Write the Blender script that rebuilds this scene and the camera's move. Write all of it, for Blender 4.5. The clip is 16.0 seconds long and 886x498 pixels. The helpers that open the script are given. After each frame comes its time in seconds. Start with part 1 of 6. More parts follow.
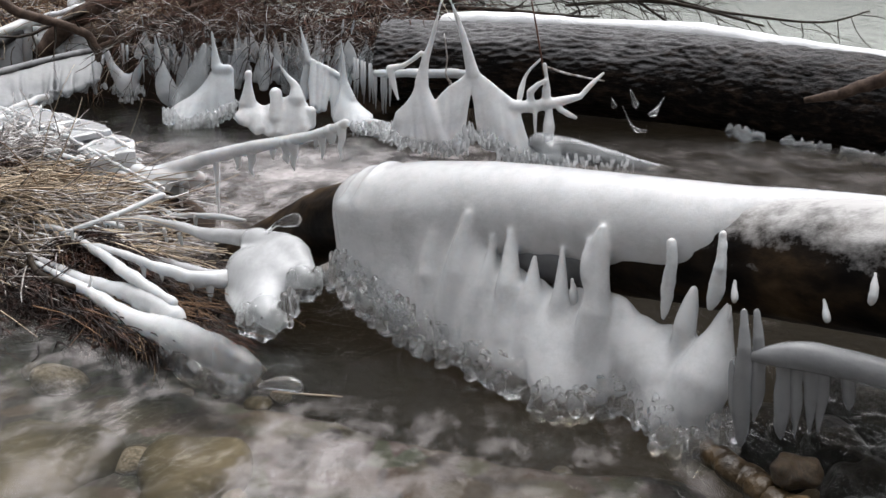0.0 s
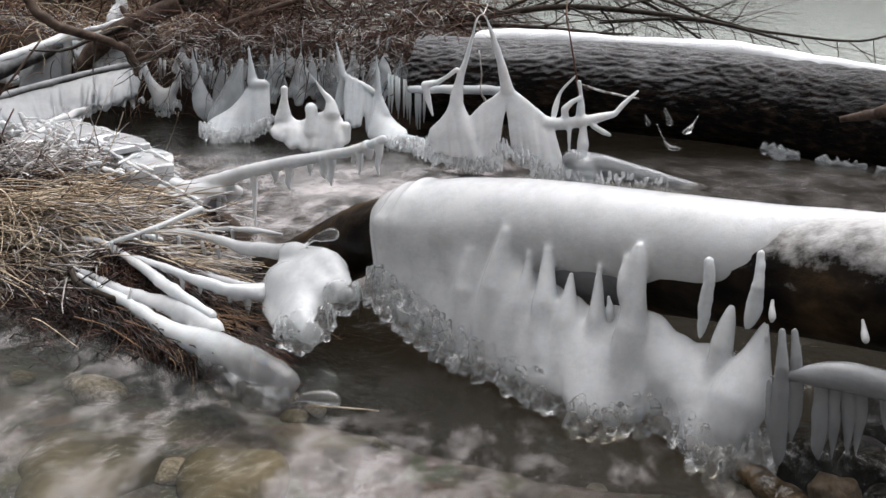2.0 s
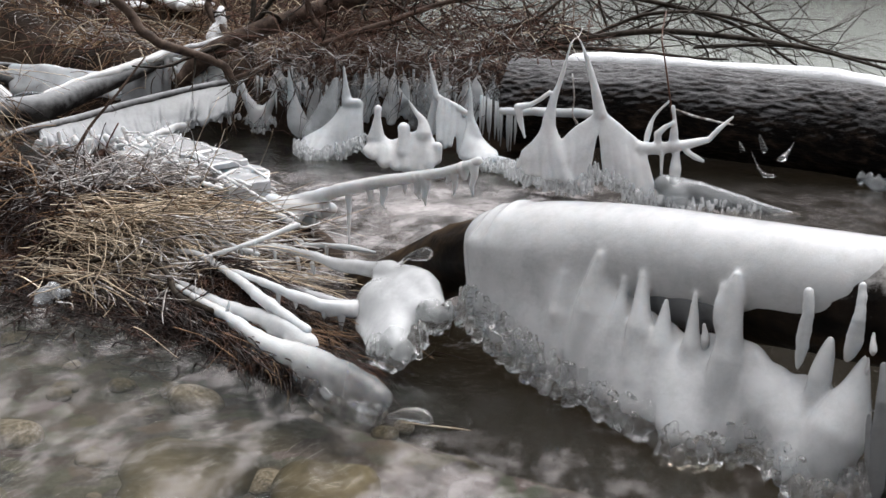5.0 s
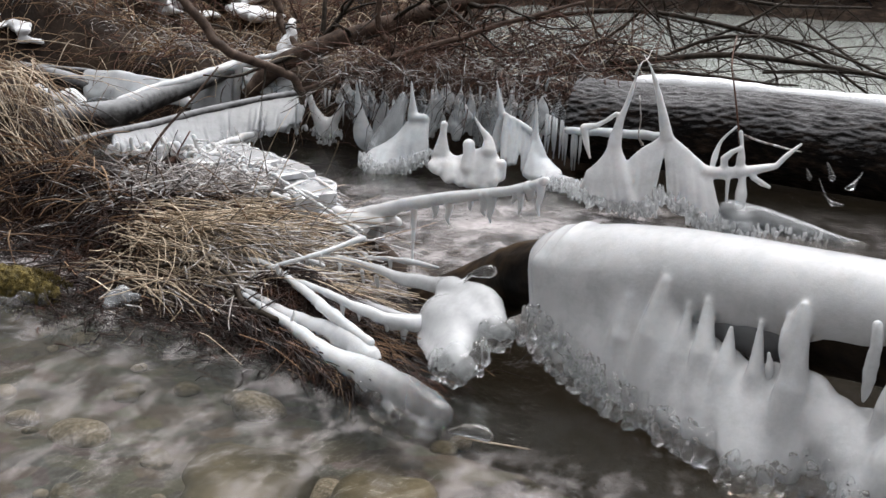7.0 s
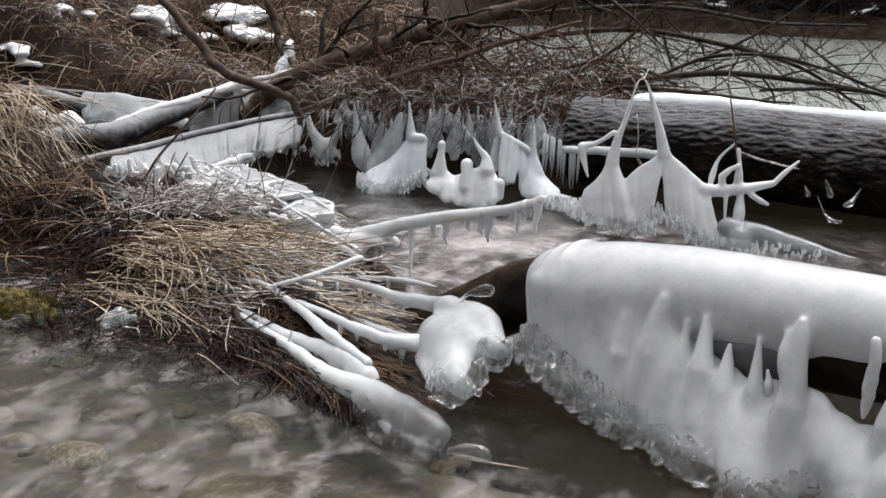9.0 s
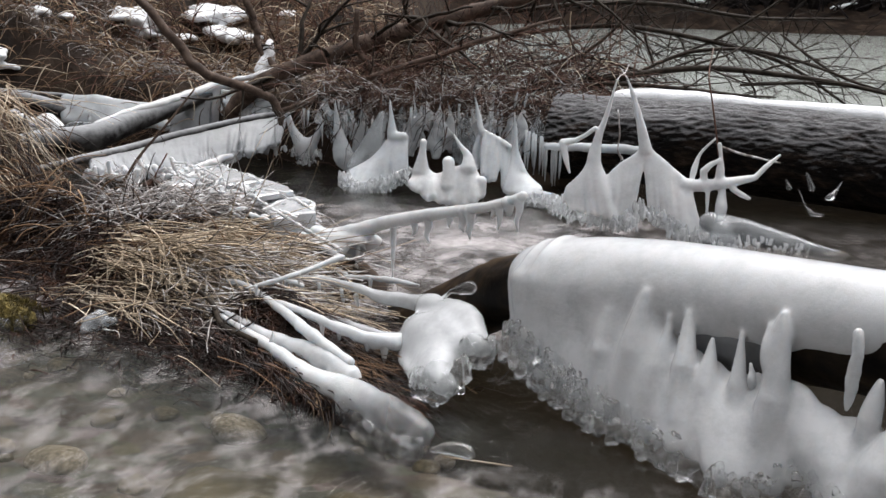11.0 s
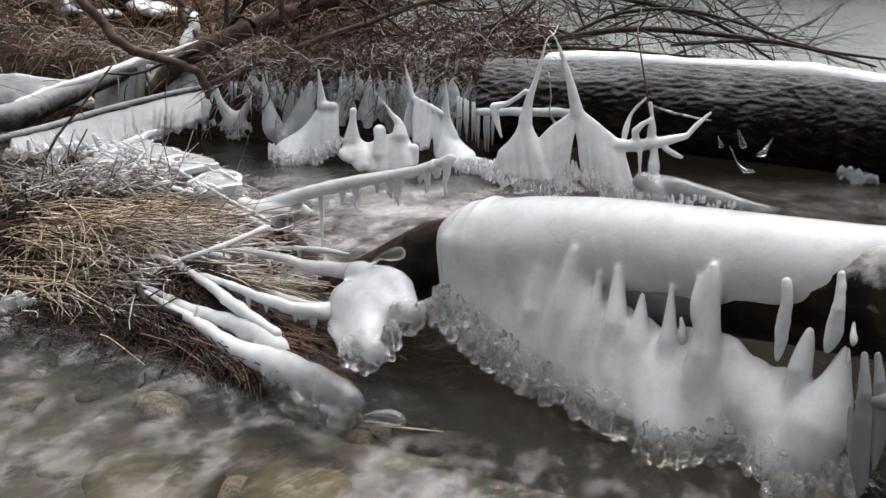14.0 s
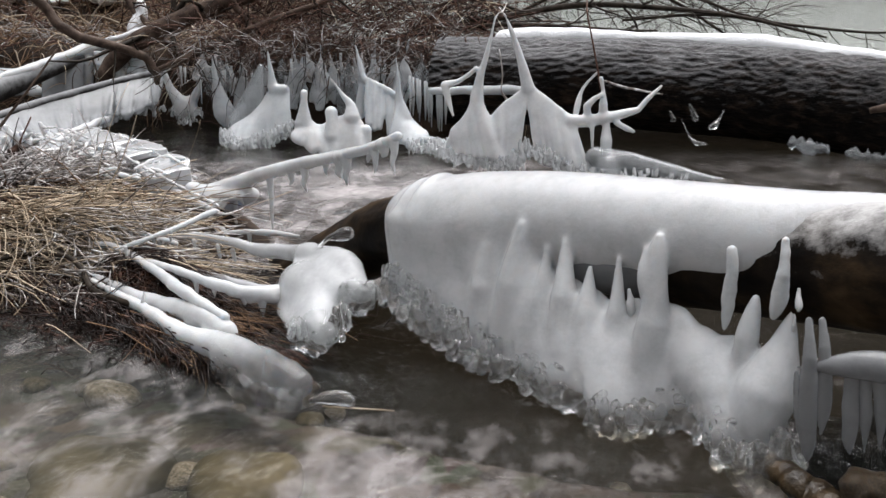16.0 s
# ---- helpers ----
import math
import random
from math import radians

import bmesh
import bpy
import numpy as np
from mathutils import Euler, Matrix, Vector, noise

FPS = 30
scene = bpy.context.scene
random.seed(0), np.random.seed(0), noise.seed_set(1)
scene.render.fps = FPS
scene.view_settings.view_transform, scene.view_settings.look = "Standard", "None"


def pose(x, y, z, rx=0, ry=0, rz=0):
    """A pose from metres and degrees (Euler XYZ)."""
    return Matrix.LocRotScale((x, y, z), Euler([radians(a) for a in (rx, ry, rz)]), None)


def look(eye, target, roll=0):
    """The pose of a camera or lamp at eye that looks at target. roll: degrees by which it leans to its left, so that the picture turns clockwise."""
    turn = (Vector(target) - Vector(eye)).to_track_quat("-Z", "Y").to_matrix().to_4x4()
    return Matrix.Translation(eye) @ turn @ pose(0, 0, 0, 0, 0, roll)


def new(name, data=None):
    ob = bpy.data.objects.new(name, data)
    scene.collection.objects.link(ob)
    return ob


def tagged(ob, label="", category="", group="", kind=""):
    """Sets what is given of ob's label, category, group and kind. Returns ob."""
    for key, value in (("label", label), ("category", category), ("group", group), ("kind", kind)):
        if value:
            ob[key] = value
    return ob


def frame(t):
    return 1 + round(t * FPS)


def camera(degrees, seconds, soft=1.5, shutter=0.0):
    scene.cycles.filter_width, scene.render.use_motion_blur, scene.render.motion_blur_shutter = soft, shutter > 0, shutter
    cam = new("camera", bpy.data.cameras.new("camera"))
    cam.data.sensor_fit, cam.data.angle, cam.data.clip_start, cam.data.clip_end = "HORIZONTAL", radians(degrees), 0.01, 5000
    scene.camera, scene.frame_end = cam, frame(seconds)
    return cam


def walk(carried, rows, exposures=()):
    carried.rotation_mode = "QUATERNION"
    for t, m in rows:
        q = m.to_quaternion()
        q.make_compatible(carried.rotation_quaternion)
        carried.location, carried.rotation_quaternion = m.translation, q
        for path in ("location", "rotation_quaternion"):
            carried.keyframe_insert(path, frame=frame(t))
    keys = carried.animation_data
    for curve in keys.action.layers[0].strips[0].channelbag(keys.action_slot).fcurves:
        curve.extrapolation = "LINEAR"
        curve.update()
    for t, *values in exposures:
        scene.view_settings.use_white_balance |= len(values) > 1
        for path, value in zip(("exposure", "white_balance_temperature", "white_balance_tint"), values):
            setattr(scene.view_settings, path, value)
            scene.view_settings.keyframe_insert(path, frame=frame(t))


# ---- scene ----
cam = camera(42.0, 16.0)
PATH = [
    (0, (0.034, -0.012, 0.748), (0.012, 1.911, 0.197), 0.4),
    (0.5, (0.032, -0.009, 0.747), (0.007, 1.914, 0.199), 0.3),
    (1, (0.028, -0.016, 0.751), (-0.011, 1.91, 0.211), 0.3),
    (1.5, (0.026, -0.015, 0.75), (-0.032, 1.91, 0.213), 0.3),
    (2, (0.02, -0.025, 0.753), (-0.052, 1.903, 0.227), 0.6),
    (2.5, (0.013, -0.029, 0.755), (-0.097, 1.9, 0.237), 0.6),
    (3, (0.01, -0.033, 0.759), (-0.132, 1.896, 0.25), 0.5),
    (3.5, (0.007, -0.035, 0.761), (-0.155, 1.894, 0.258), 0.4),
    (4, (0.004, -0.035, 0.757), (-0.171, 1.892, 0.251), 0.7),
    (6.5, (-0.014, -0.056, 0.765), (-0.301, 1.866, 0.292), 2.0),
    (7, (-0.017, -0.058, 0.767), (-0.329, 1.86, 0.294), 2.5),
    (7.5, (-0.017, -0.062, 0.769), (-0.355, 1.856, 0.312), 2.5),
    (8, (-0.019, -0.064, 0.771), (-0.357, 1.856, 0.324), 2.4),
    (8.5, (-0.016, -0.058, 0.768), (-0.346, 1.864, 0.326), 2.3),
    (9, (-0.012, -0.053, 0.764), (-0.327, 1.873, 0.325), 2.1),
    (11.5, (-0.006, -0.037, 0.755), (-0.282, 1.894, 0.314), 1.3),
    (12, (-0.003, -0.031, 0.749), (-0.255, 1.9, 0.295), 1.2),
    (12.5, (0.0, -0.024, 0.744), (-0.237, 1.908, 0.284), 1.1),
    (13, (0.007, -0.014, 0.738), (-0.211, 1.917, 0.267), 1.0),
    (13.5, (0.013, -0.003, 0.731), (-0.188, 1.927, 0.247), 0.7),
    (14, (0.019, 0.004, 0.731), (-0.171, 1.936, 0.249), 0.2),
    (14.5, (0.026, 0.007, 0.727), (-0.148, 1.938, 0.237), -0.0),
    (15, (0.035, 0.014, 0.72), (-0.119, 1.943, 0.214), -0.1),
    (15.5, (0.041, 0.019, 0.719), (-0.102, 1.948, 0.209), -0.6),
    (16, (0.046, 0.02, 0.718), (-0.081, 1.949, 0.207), -0.9),
]
walk(cam, [(t, look(eye, target, roll)) for t, eye, target, roll in PATH])

# ---- world and light: a bright overcast winter day ----
world = bpy.data.worlds.new("overcast_sky")
scene.world = world
world.use_nodes = True
wn, wl = world.node_tree.nodes, world.node_tree.links
wn.clear()
sky = wn.new("ShaderNodeTexSky")
sky.sky_type, sky.sun_disc = "NISHITA", False
sky.sun_elevation, sky.sun_rotation = radians(71), radians(20)
sky.dust_density, sky.ozone_density = 4.0, 1.0
wash = wn.new("ShaderNodeHueSaturation")
wash.inputs["Saturation"].default_value = 0.12
back = wn.new("ShaderNodeBackground")
back.inputs["Strength"].default_value = 0.22
wout = wn.new("ShaderNodeOutputWorld")
wl.new(sky.outputs[0], wash.inputs["Color"])
wl.new(wash.outputs[0], back.inputs["Color"])
wl.new(back.outputs[0], wout.inputs["Surface"])
sun = new("sun", bpy.data.lights.new("sun", "SUN"))
sun.data.energy, sun.data.angle, sun.data.color = 3.55, radians(70), (0.995, 0.962, 0.985)
sun.matrix_world = look((0.6, 1.6, 5.0), (0.0, 0.0, 0.0))


# ---- materials ----
def material(name):
    m = bpy.data.materials.new(name)
    m.use_nodes = True
    n, l = m.node_tree.nodes, m.node_tree.links
    return m, n, l, n["Principled BSDF"]


def noise_node(n, l, scale, detail=5.0, rough=0.55, stretch=(1, 1, 1), kind="Object"):
    tc, mp, nz = n.new("ShaderNodeTexCoord"), n.new("ShaderNodeMapping"), n.new("ShaderNodeTexNoise")
    mp.inputs["Scale"].default_value = stretch
    nz.inputs["Scale"].default_value, nz.inputs["Detail"].default_value, nz.inputs["Roughness"].default_value = scale, detail, rough
    l.new(tc.outputs[kind], mp.inputs["Vector"])
    l.new(mp.outputs[0], nz.inputs["Vector"])
    return nz


def ramp_node(n, l, src, stops):
    r = n.new("ShaderNodeValToRGB")
    e = r.color_ramp.elements
    while len(e) < len(stops):
        e.new(0.5)
    for k, (p, c) in zip(e, stops):
        k.position, k.color = p, (*c, 1)
    l.new(src, r.inputs["Fac"])
    return r


def bump_node(n, l, bsdf, src, strength, dist, before=None):
    b = n.new("ShaderNodeBump")
    b.inputs["Strength"].default_value, b.inputs["Distance"].default_value = strength, dist
    l.new(src, b.inputs["Height"])
    if before:
        l.new(before.outputs[0], b.inputs["Normal"])
    if bsdf:
        l.new(b.outputs[0], bsdf.inputs["Normal"])
    return b


def surface(name, scale, stops, rough=0.6, bump=0.4, dist=0.004, fine=None, stretch=(1, 1, 1), coat=0.0, spread=0.0, spec=0.5):
    """A two-scale surface: colour by noise, grain by a finer noise; spread: brightness that differs from piece to piece."""
    m, n, l, b = material(name)
    nz = noise_node(n, l, scale, 6, 0.6, stretch)
    col = ramp_node(n, l, nz.outputs["Fac"], stops)
    fz = noise_node(n, l, fine or scale * 6, 4, 0.6, stretch)
    last = col.outputs[0]
    if spread:
        g = n.new("ShaderNodeNewGeometry")
        h = n.new("ShaderNodeHueSaturation")
        mr = n.new("ShaderNodeMapRange")
        mr.inputs["To Min"].default_value, mr.inputs["To Max"].default_value = 1 - spread, 1 + spread
        l.new(g.outputs["Random Per Island"], mr.inputs["Value"])
        l.new(mr.outputs[0], h.inputs["Value"])
        l.new(last, h.inputs["Color"])
        last = h.outputs[0]
    mix = n.new("ShaderNodeMix")
    mix.data_type, mix.blend_type = "RGBA", "OVERLAY"
    mix.inputs["Factor"].default_value = 0.45
    l.new(last, mix.inputs["A"])
    l.new(fz.outputs["Fac"], mix.inputs["B"])
    l.new(mix.outputs["Result"], b.inputs["Base Color"])
    b.inputs["Roughness"].default_value = rough
    b.inputs["Specular IOR Level"].default_value = spec
    b.inputs["Coat Weight"].default_value = coat
    b.inputs["Coat Roughness"].default_value = 0.15
    bb = bump_node(n, l, None, nz.outputs["Fac"], bump, dist * 3)
    bump_node(n, l, b, fz.outputs["Fac"], bump, dist, bb)
    return m


def rimed(name, scale, stops, rime, low, high, share, stretch, start=None, relief=0.018):
    """Wet bark or wood with rime caught on what faces the sky; low, high: the upward slope where it starts and is full."""
    m, n, l, b = material(name)
    nz = noise_node(n, l, scale, 7, 0.62, stretch)
    col = ramp_node(n, l, nz.outputs["Fac"], stops)
    fz = noise_node(n, l, scale * 4, 5, 0.65, stretch)
    pz = noise_node(n, l, 9.0, 6, 0.7)
    geo, sep = n.new("ShaderNodeNewGeometry"), n.new("ShaderNodeSeparateXYZ")
    l.new(geo.outputs["Normal"], sep.inputs[0])
    add = n.new("ShaderNodeMath")
    add.operation = "MULTIPLY_ADD"
    add.inputs[1].default_value = 1.5
    l.new(pz.outputs["Fac"], add.inputs[0])
    l.new(sep.outputs["Z"], add.inputs[2])
    fine = n.new("ShaderNodeMath")
    fine.operation = "MULTIPLY_ADD"
    fine.inputs[1].default_value = 0.9
    l.new(fz.outputs["Fac"], fine.inputs[0])
    l.new(add.outputs[0], fine.inputs[2])
    mr = n.new("ShaderNodeMapRange")
    mr.inputs["From Min"].default_value, mr.inputs["From Max"].default_value = low + 1.2, high + 1.35
    mr.inputs["To Max"].default_value = share
    l.new(fine.outputs[0], mr.inputs["Value"])
    mix = n.new("ShaderNodeMix")
    mix.data_type = "RGBA"
    mix.inputs["B"].default_value = (*rime, 1)
    last = mr.outputs[0]
    if start:
        # one end carries none
        tc, at, gate, both = n.new("ShaderNodeTexCoord"), n.new("ShaderNodeSeparateXYZ"), n.new("ShaderNodeMapRange"), n.new("ShaderNodeMath")
        gate.inputs["From Min"].default_value, gate.inputs["From Max"].default_value = start
        both.operation = "MULTIPLY"
        l.new(tc.outputs["Object"], at.inputs[0])
        l.new(at.outputs["X"], gate.inputs["Value"])
        l.new(gate.outputs[0], both.inputs[0])
        l.new(last, both.inputs[1])
        last = both.outputs[0]
    l.new(last, mix.inputs["Factor"])
    l.new(col.outputs[0], mix.inputs["A"])
    l.new(mix.outputs["Result"], b.inputs["Base Color"])
    b.inputs["Roughness"].default_value, b.inputs["Specular IOR Level"].default_value = 0.6, 0.1
    bb = bump_node(n, l, None, nz.outputs["Fac"], 0.7, relief)
    bump_node(n, l, b, fz.outputs["Fac"], 0.5, relief * 0.3, bb)
    return m


def ice_material(name, clear, tint=(0.80, 0.83, 0.85), rough=0.16):
    """White, bubbly ice; clear: how much light goes straight through."""
    m, n, l, b = material(name)
    nz = noise_node(n, l, 14, 8, 0.72)
    dark = tuple(c * 0.80 for c in tint)
    col = ramp_node(n, l, nz.outputs["Fac"], [(0.32, dark), (0.56, tint)])
    l.new(col.outputs[0], b.inputs["Base Color"])
    b.inputs["Roughness"].default_value = rough
    b.inputs["IOR"].default_value = 1.31
    b.inputs["Transmission Weight"].default_value = clear
    if clear < 0.5:
        b.inputs["Subsurface Weight"].default_value = 0.3
        b.inputs["Subsurface Radius"].default_value = (0.018, 0.022, 0.025)
        b.inputs["Subsurface Scale"].default_value = 1.0
    fz = noise_node(n, l, 70, 3, 0.5, (1, 1, 0.12))
    bb = bump_node(n, l, None, nz.outputs["Fac"], 0.4, 0.006)
    bump_node(n, l, b, fz.outputs["Fac"], 0.2, 0.0015, bb)
    return m


ICE = ice_material("white_ice", 0.3, (0.74, 0.755, 0.765), 0.24)
ICE_TOOTH = ice_material("bright_white_ice", 0.30, (0.82, 0.83, 0.838), 0.2)
ICE_WET = ice_material("wet_translucent_ice", 0.45, (0.78, 0.81, 0.83), 0.1)
ICE_SKIRT = ice_material("hazy_sheath_ice", 0.34, (0.75, 0.762, 0.772), 0.22)
ICE_MELT = ice_material("melting_ice", 0.58, (0.84, 0.86, 0.87), 0.2)
ICE_GREY = ice_material("grey_wet_ice", 0.74, (0.62, 0.65, 0.67), 0.12)
# Darker ice: the fallen log's shade is put into this tint.
ICE_SHADED = ice_material("shaded_wet_ice", 0.6, (0.42, 0.43, 0.44), 0.14)
ICE_SHEET = ice_material("grey_sheet_ice", 0.55, (0.50, 0.52, 0.54), 0.1)
ICE_PLATE = ice_material("cracked_plate_ice", 0.35, (0.60, 0.61, 0.62), 0.2)
ICE_BUBBLE = ice_material("bubbly_ice", 0.72, (0.92, 0.94, 0.95), 0.05)
ICE_DROP = ice_material("glassy_drop_ice", 0.93, (0.98, 0.99, 0.99), 0.01)
ICE_FINGER = ice_material("clearing_finger_ice", 0.4, (0.82, 0.84, 0.85), 0.05)
fn, fl = ICE_FINGER.node_tree.nodes, ICE_FINGER.node_tree.links
clearing, fat, fxyz = fn.new("ShaderNodeMapRange"), fn.new("ShaderNodeTexCoord"), fn.new("ShaderNodeSeparateXYZ")
clearing.inputs["From Min"].default_value, clearing.inputs["From Max"].default_value = -0.50, -0.34
clearing.inputs["To Min"].default_value, clearing.inputs["To Max"].default_value = 0.3, 0.9
fl.new(fat.outputs["Object"], fxyz.inputs[0])
fl.new(fxyz.outputs["X"], clearing.inputs["Value"])
fl.new(clearing.outputs[0], fn["Principled BSDF"].inputs["Transmission Weight"])
ICE_CLEAR = ice_material("clear_ice", 0.97, (0.97, 0.98, 0.99), 0.01)

SNOW = surface("snow", 9, [(0.3, (0.72, 0.74, 0.76)), (0.7, (0.82, 0.83, 0.85))], 0.7, 0.5, 0.006, 120)
BARK = rimed("dark_rimed_bark", 38, [(0.36, (0.001, 0.0008, 0.0007)), (0.5, (0.006, 0.0042, 0.0033)), (0.66, (0.03, 0.02, 0.014)), (0.85, (0.08, 0.056, 0.038))], (0.20, 0.20, 0.205), 0.18, 0.85, 0.8, (0.26, 1, 1), (1.9, 0.7), 0.02)
LOG_WOOD = rimed("frosted_wet_wood", 11, [(0.36, (0.002, 0.0013, 0.001)), (0.48, (0.012, 0.008, 0.005)), (0.60, (0.038, 0.024, 0.012)), (0.85, (0.12, 0.08, 0.045))], (0.50, 0.495, 0.49), 0.38, 0.85, 0.85, (0.5, 1, 1), (0.2, 0.45), 0.005)

SHRUB = surface("dark_shrub_bark", 24, [(0.3, (0.010, 0.008, 0.006)), (0.6, (0.035, 0.027, 0.02)), (0.85, (0.10, 0.082, 0.065))], 0.6, 0.4, 0.001, 160, spread=0.4, spec=0.12)
TWIG = surface("brown_twig", 20, [(0.3, (0.032, 0.013, 0.009)), (0.6, (0.108, 0.058, 0.042)), (0.85, (0.25, 0.17, 0.13))], 0.55, 0.4, 0.001, 150, spread=0.8, spec=0.12)
GLAZED = rimed("grey_glazed_wood", 12, [(0.34, (0.012, 0.011, 0.011)), (0.5, (0.04, 0.037, 0.036)), (0.7, (0.11, 0.105, 0.102))], (0.36, 0.37, 0.38), -0.2, 0.9, 0.8, (0.5, 1, 1), None, 0.005)
BRANCH = surface("grey_brown_branch_bark", 24, [(0.3, (0.028, 0.019, 0.015)), (0.6, (0.10, 0.070, 0.054)), (0.85, (0.20, 0.155, 0.125))], 0.6, 0.5, 0.002, 160, spec=0.12)
DRY = surface("brown_withered_grass", 7, [(0.25, (0.025, 0.013, 0.008)), (0.5, (0.13, 0.077, 0.043)), (0.8, (0.40, 0.29, 0.185))], 0.6, 0.3, 0.001, 120, spread=0.55, spec=0.15)
STRAW = surface("dry_straw", 7, [(0.2, (0.06, 0.041, 0.026)), (0.5, (0.31, 0.245, 0.17)), (0.8, (0.68, 0.61, 0.50))], 0.5, 0.3, 0.001, 120, spread=0.55, spec=0.25)
# Wet dead roots; the near-black stops also paint shadow beneath hanging grass.
ROOTS = surface("wet_roots_and_shadow", 18, [(0.3, (0.003, 0.0015, 0.001)), (0.55, (0.018, 0.007, 0.004)), (0.85, (0.12, 0.052, 0.026))], 0.4, 0.4, 0.001, 150, spread=0.7, spec=0.2)
FROST = surface("frosted_stem", 30, [(0.34, (0.07, 0.045, 0.032)), (0.48, (0.26, 0.23, 0.21)), (0.64, (0.66, 0.665, 0.67))], 0.4, 0.4, 0.001, 160, spread=0.25)
# Wet rock; the near-black tone also holds the shade under the log.
SHADED_ROCK = surface("shaded_wet_rock", 14, [(0.3, (0.002, 0.002, 0.002)), (0.55, (0.008, 0.0065, 0.005)), (0.8, (0.04, 0.03, 0.02))], 0.35, 0.6, 0.006, 60, spec=0.2)
BROWNROCK = surface("brown_wet_rock", 16, [(0.3, (0.012, 0.008, 0.004)), (0.55, (0.06, 0.04, 0.02)), (0.8, (0.16, 0.11, 0.06))], 0.3, 0.6, 0.006, 60, spec=0.4)
MOSS = surface("moss", 60, [(0.3, (0.03, 0.024, 0.004)), (0.55, (0.12, 0.09, 0.018)), (0.85, (0.30, 0.22, 0.06))], 0.9, 1.0, 0.004, 220)
STONE = surface("olive_river_stone", 5, [(0.3, (0.035, 0.032, 0.018)), (0.5, (0.10, 0.09, 0.055)), (0.7, (0.24, 0.215, 0.15))], 0.6, 0.4, 0.003, 45)
PEBBLE = surface("grey_river_pebble", 9, [(0.3, (0.12, 0.11, 0.09)), (0.5, (0.28, 0.26, 0.22)), (0.7, (0.5, 0.47, 0.42))], 0.6, 0.4, 0.003, 60)


def ground_material():
    """Dark soil on the banks, paler gravel under the water, shade at depth put into its colour."""
    m, n, l, b = material("bank_soil_and_stream_gravel")
    nz, fz = noise_node(n, l, 3.0, 6, 0.6), noise_node(n, l, 30.0, 5, 0.6)
    soil = ramp_node(n, l, nz.outputs["Fac"], [(0.3, (0.007, 0.005, 0.0035)), (0.5, (0.026, 0.017, 0.012)), (0.7, (0.075, 0.052, 0.036))])
    vo = n.new("ShaderNodeTexVoronoi")
    vo.inputs["Scale"].default_value = 22
    l.new(nz.inputs["Vector"].links[0].from_socket, vo.inputs["Vector"])
    peb = n.new("ShaderNodeMix")
    peb.data_type, peb.blend_type = "RGBA", "MIX"
    peb.inputs["Factor"].default_value = 0.08
    gravel = ramp_node(n, l, nz.outputs["Fac"], [(0.3, (0.018, 0.014, 0.009)), (0.5, (0.06, 0.05, 0.035)), (0.7, (0.17, 0.15, 0.115))])
    l.new(gravel.outputs[0], peb.inputs["A"])
    l.new(vo.outputs["Color"], peb.inputs["B"])
    hs = n.new("ShaderNodeHueSaturation")
    hs.inputs["Saturation"].default_value = 0.3
    l.new(peb.outputs["Result"], hs.inputs["Color"])
    tc, sep, mr = n.new("ShaderNodeTexCoord"), n.new("ShaderNodeSeparateXYZ"), n.new("ShaderNodeMapRange")
    mr.inputs["From Min"].default_value, mr.inputs["From Max"].default_value = -0.05, -0.01
    l.new(tc.outputs["Object"], sep.inputs[0])
    l.new(sep.outputs["Z"], mr.inputs["Value"])
    # Darker with depth: shade under the log and in deep water, as colour.
    deep, deep_shade = n.new("ShaderNodeMapRange"), n.new("ShaderNodeMix")
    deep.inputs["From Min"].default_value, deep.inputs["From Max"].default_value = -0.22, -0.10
    deep_shade.data_type = "RGBA"
    deep_shade.inputs["A"].default_value = (0.018, 0.014, 0.009, 1)
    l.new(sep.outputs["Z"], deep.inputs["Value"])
    l.new(deep.outputs[0], deep_shade.inputs["Factor"])
    l.new(hs.outputs[0], deep_shade.inputs["B"])
    mx = n.new("ShaderNodeMix")
    mx.data_type = "RGBA"
    l.new(mr.outputs[0], mx.inputs["Factor"])
    l.new(deep_shade.outputs["Result"], mx.inputs["A"])
    l.new(soil.outputs[0], mx.inputs["B"])
    l.new(mx.outputs["Result"], b.inputs["Base Color"])
    b.inputs["Roughness"].default_value, b.inputs["Specular IOR Level"].default_value = 0.8, 0.12
    bb = bump_node(n, l, None, nz.outputs["Fac"], 0.8, 0.03)
    bump_node(n, l, b, fz.outputs["Fac"], 0.8, 0.01, bb)
    return m


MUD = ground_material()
FOREST = surface("far_forest", 0.6, [(0.3, (0.01, 0.008, 0.008)), (0.7, (0.04, 0.034, 0.034))], 0.9, 0.3, 0.05, 4, spec=0.12)


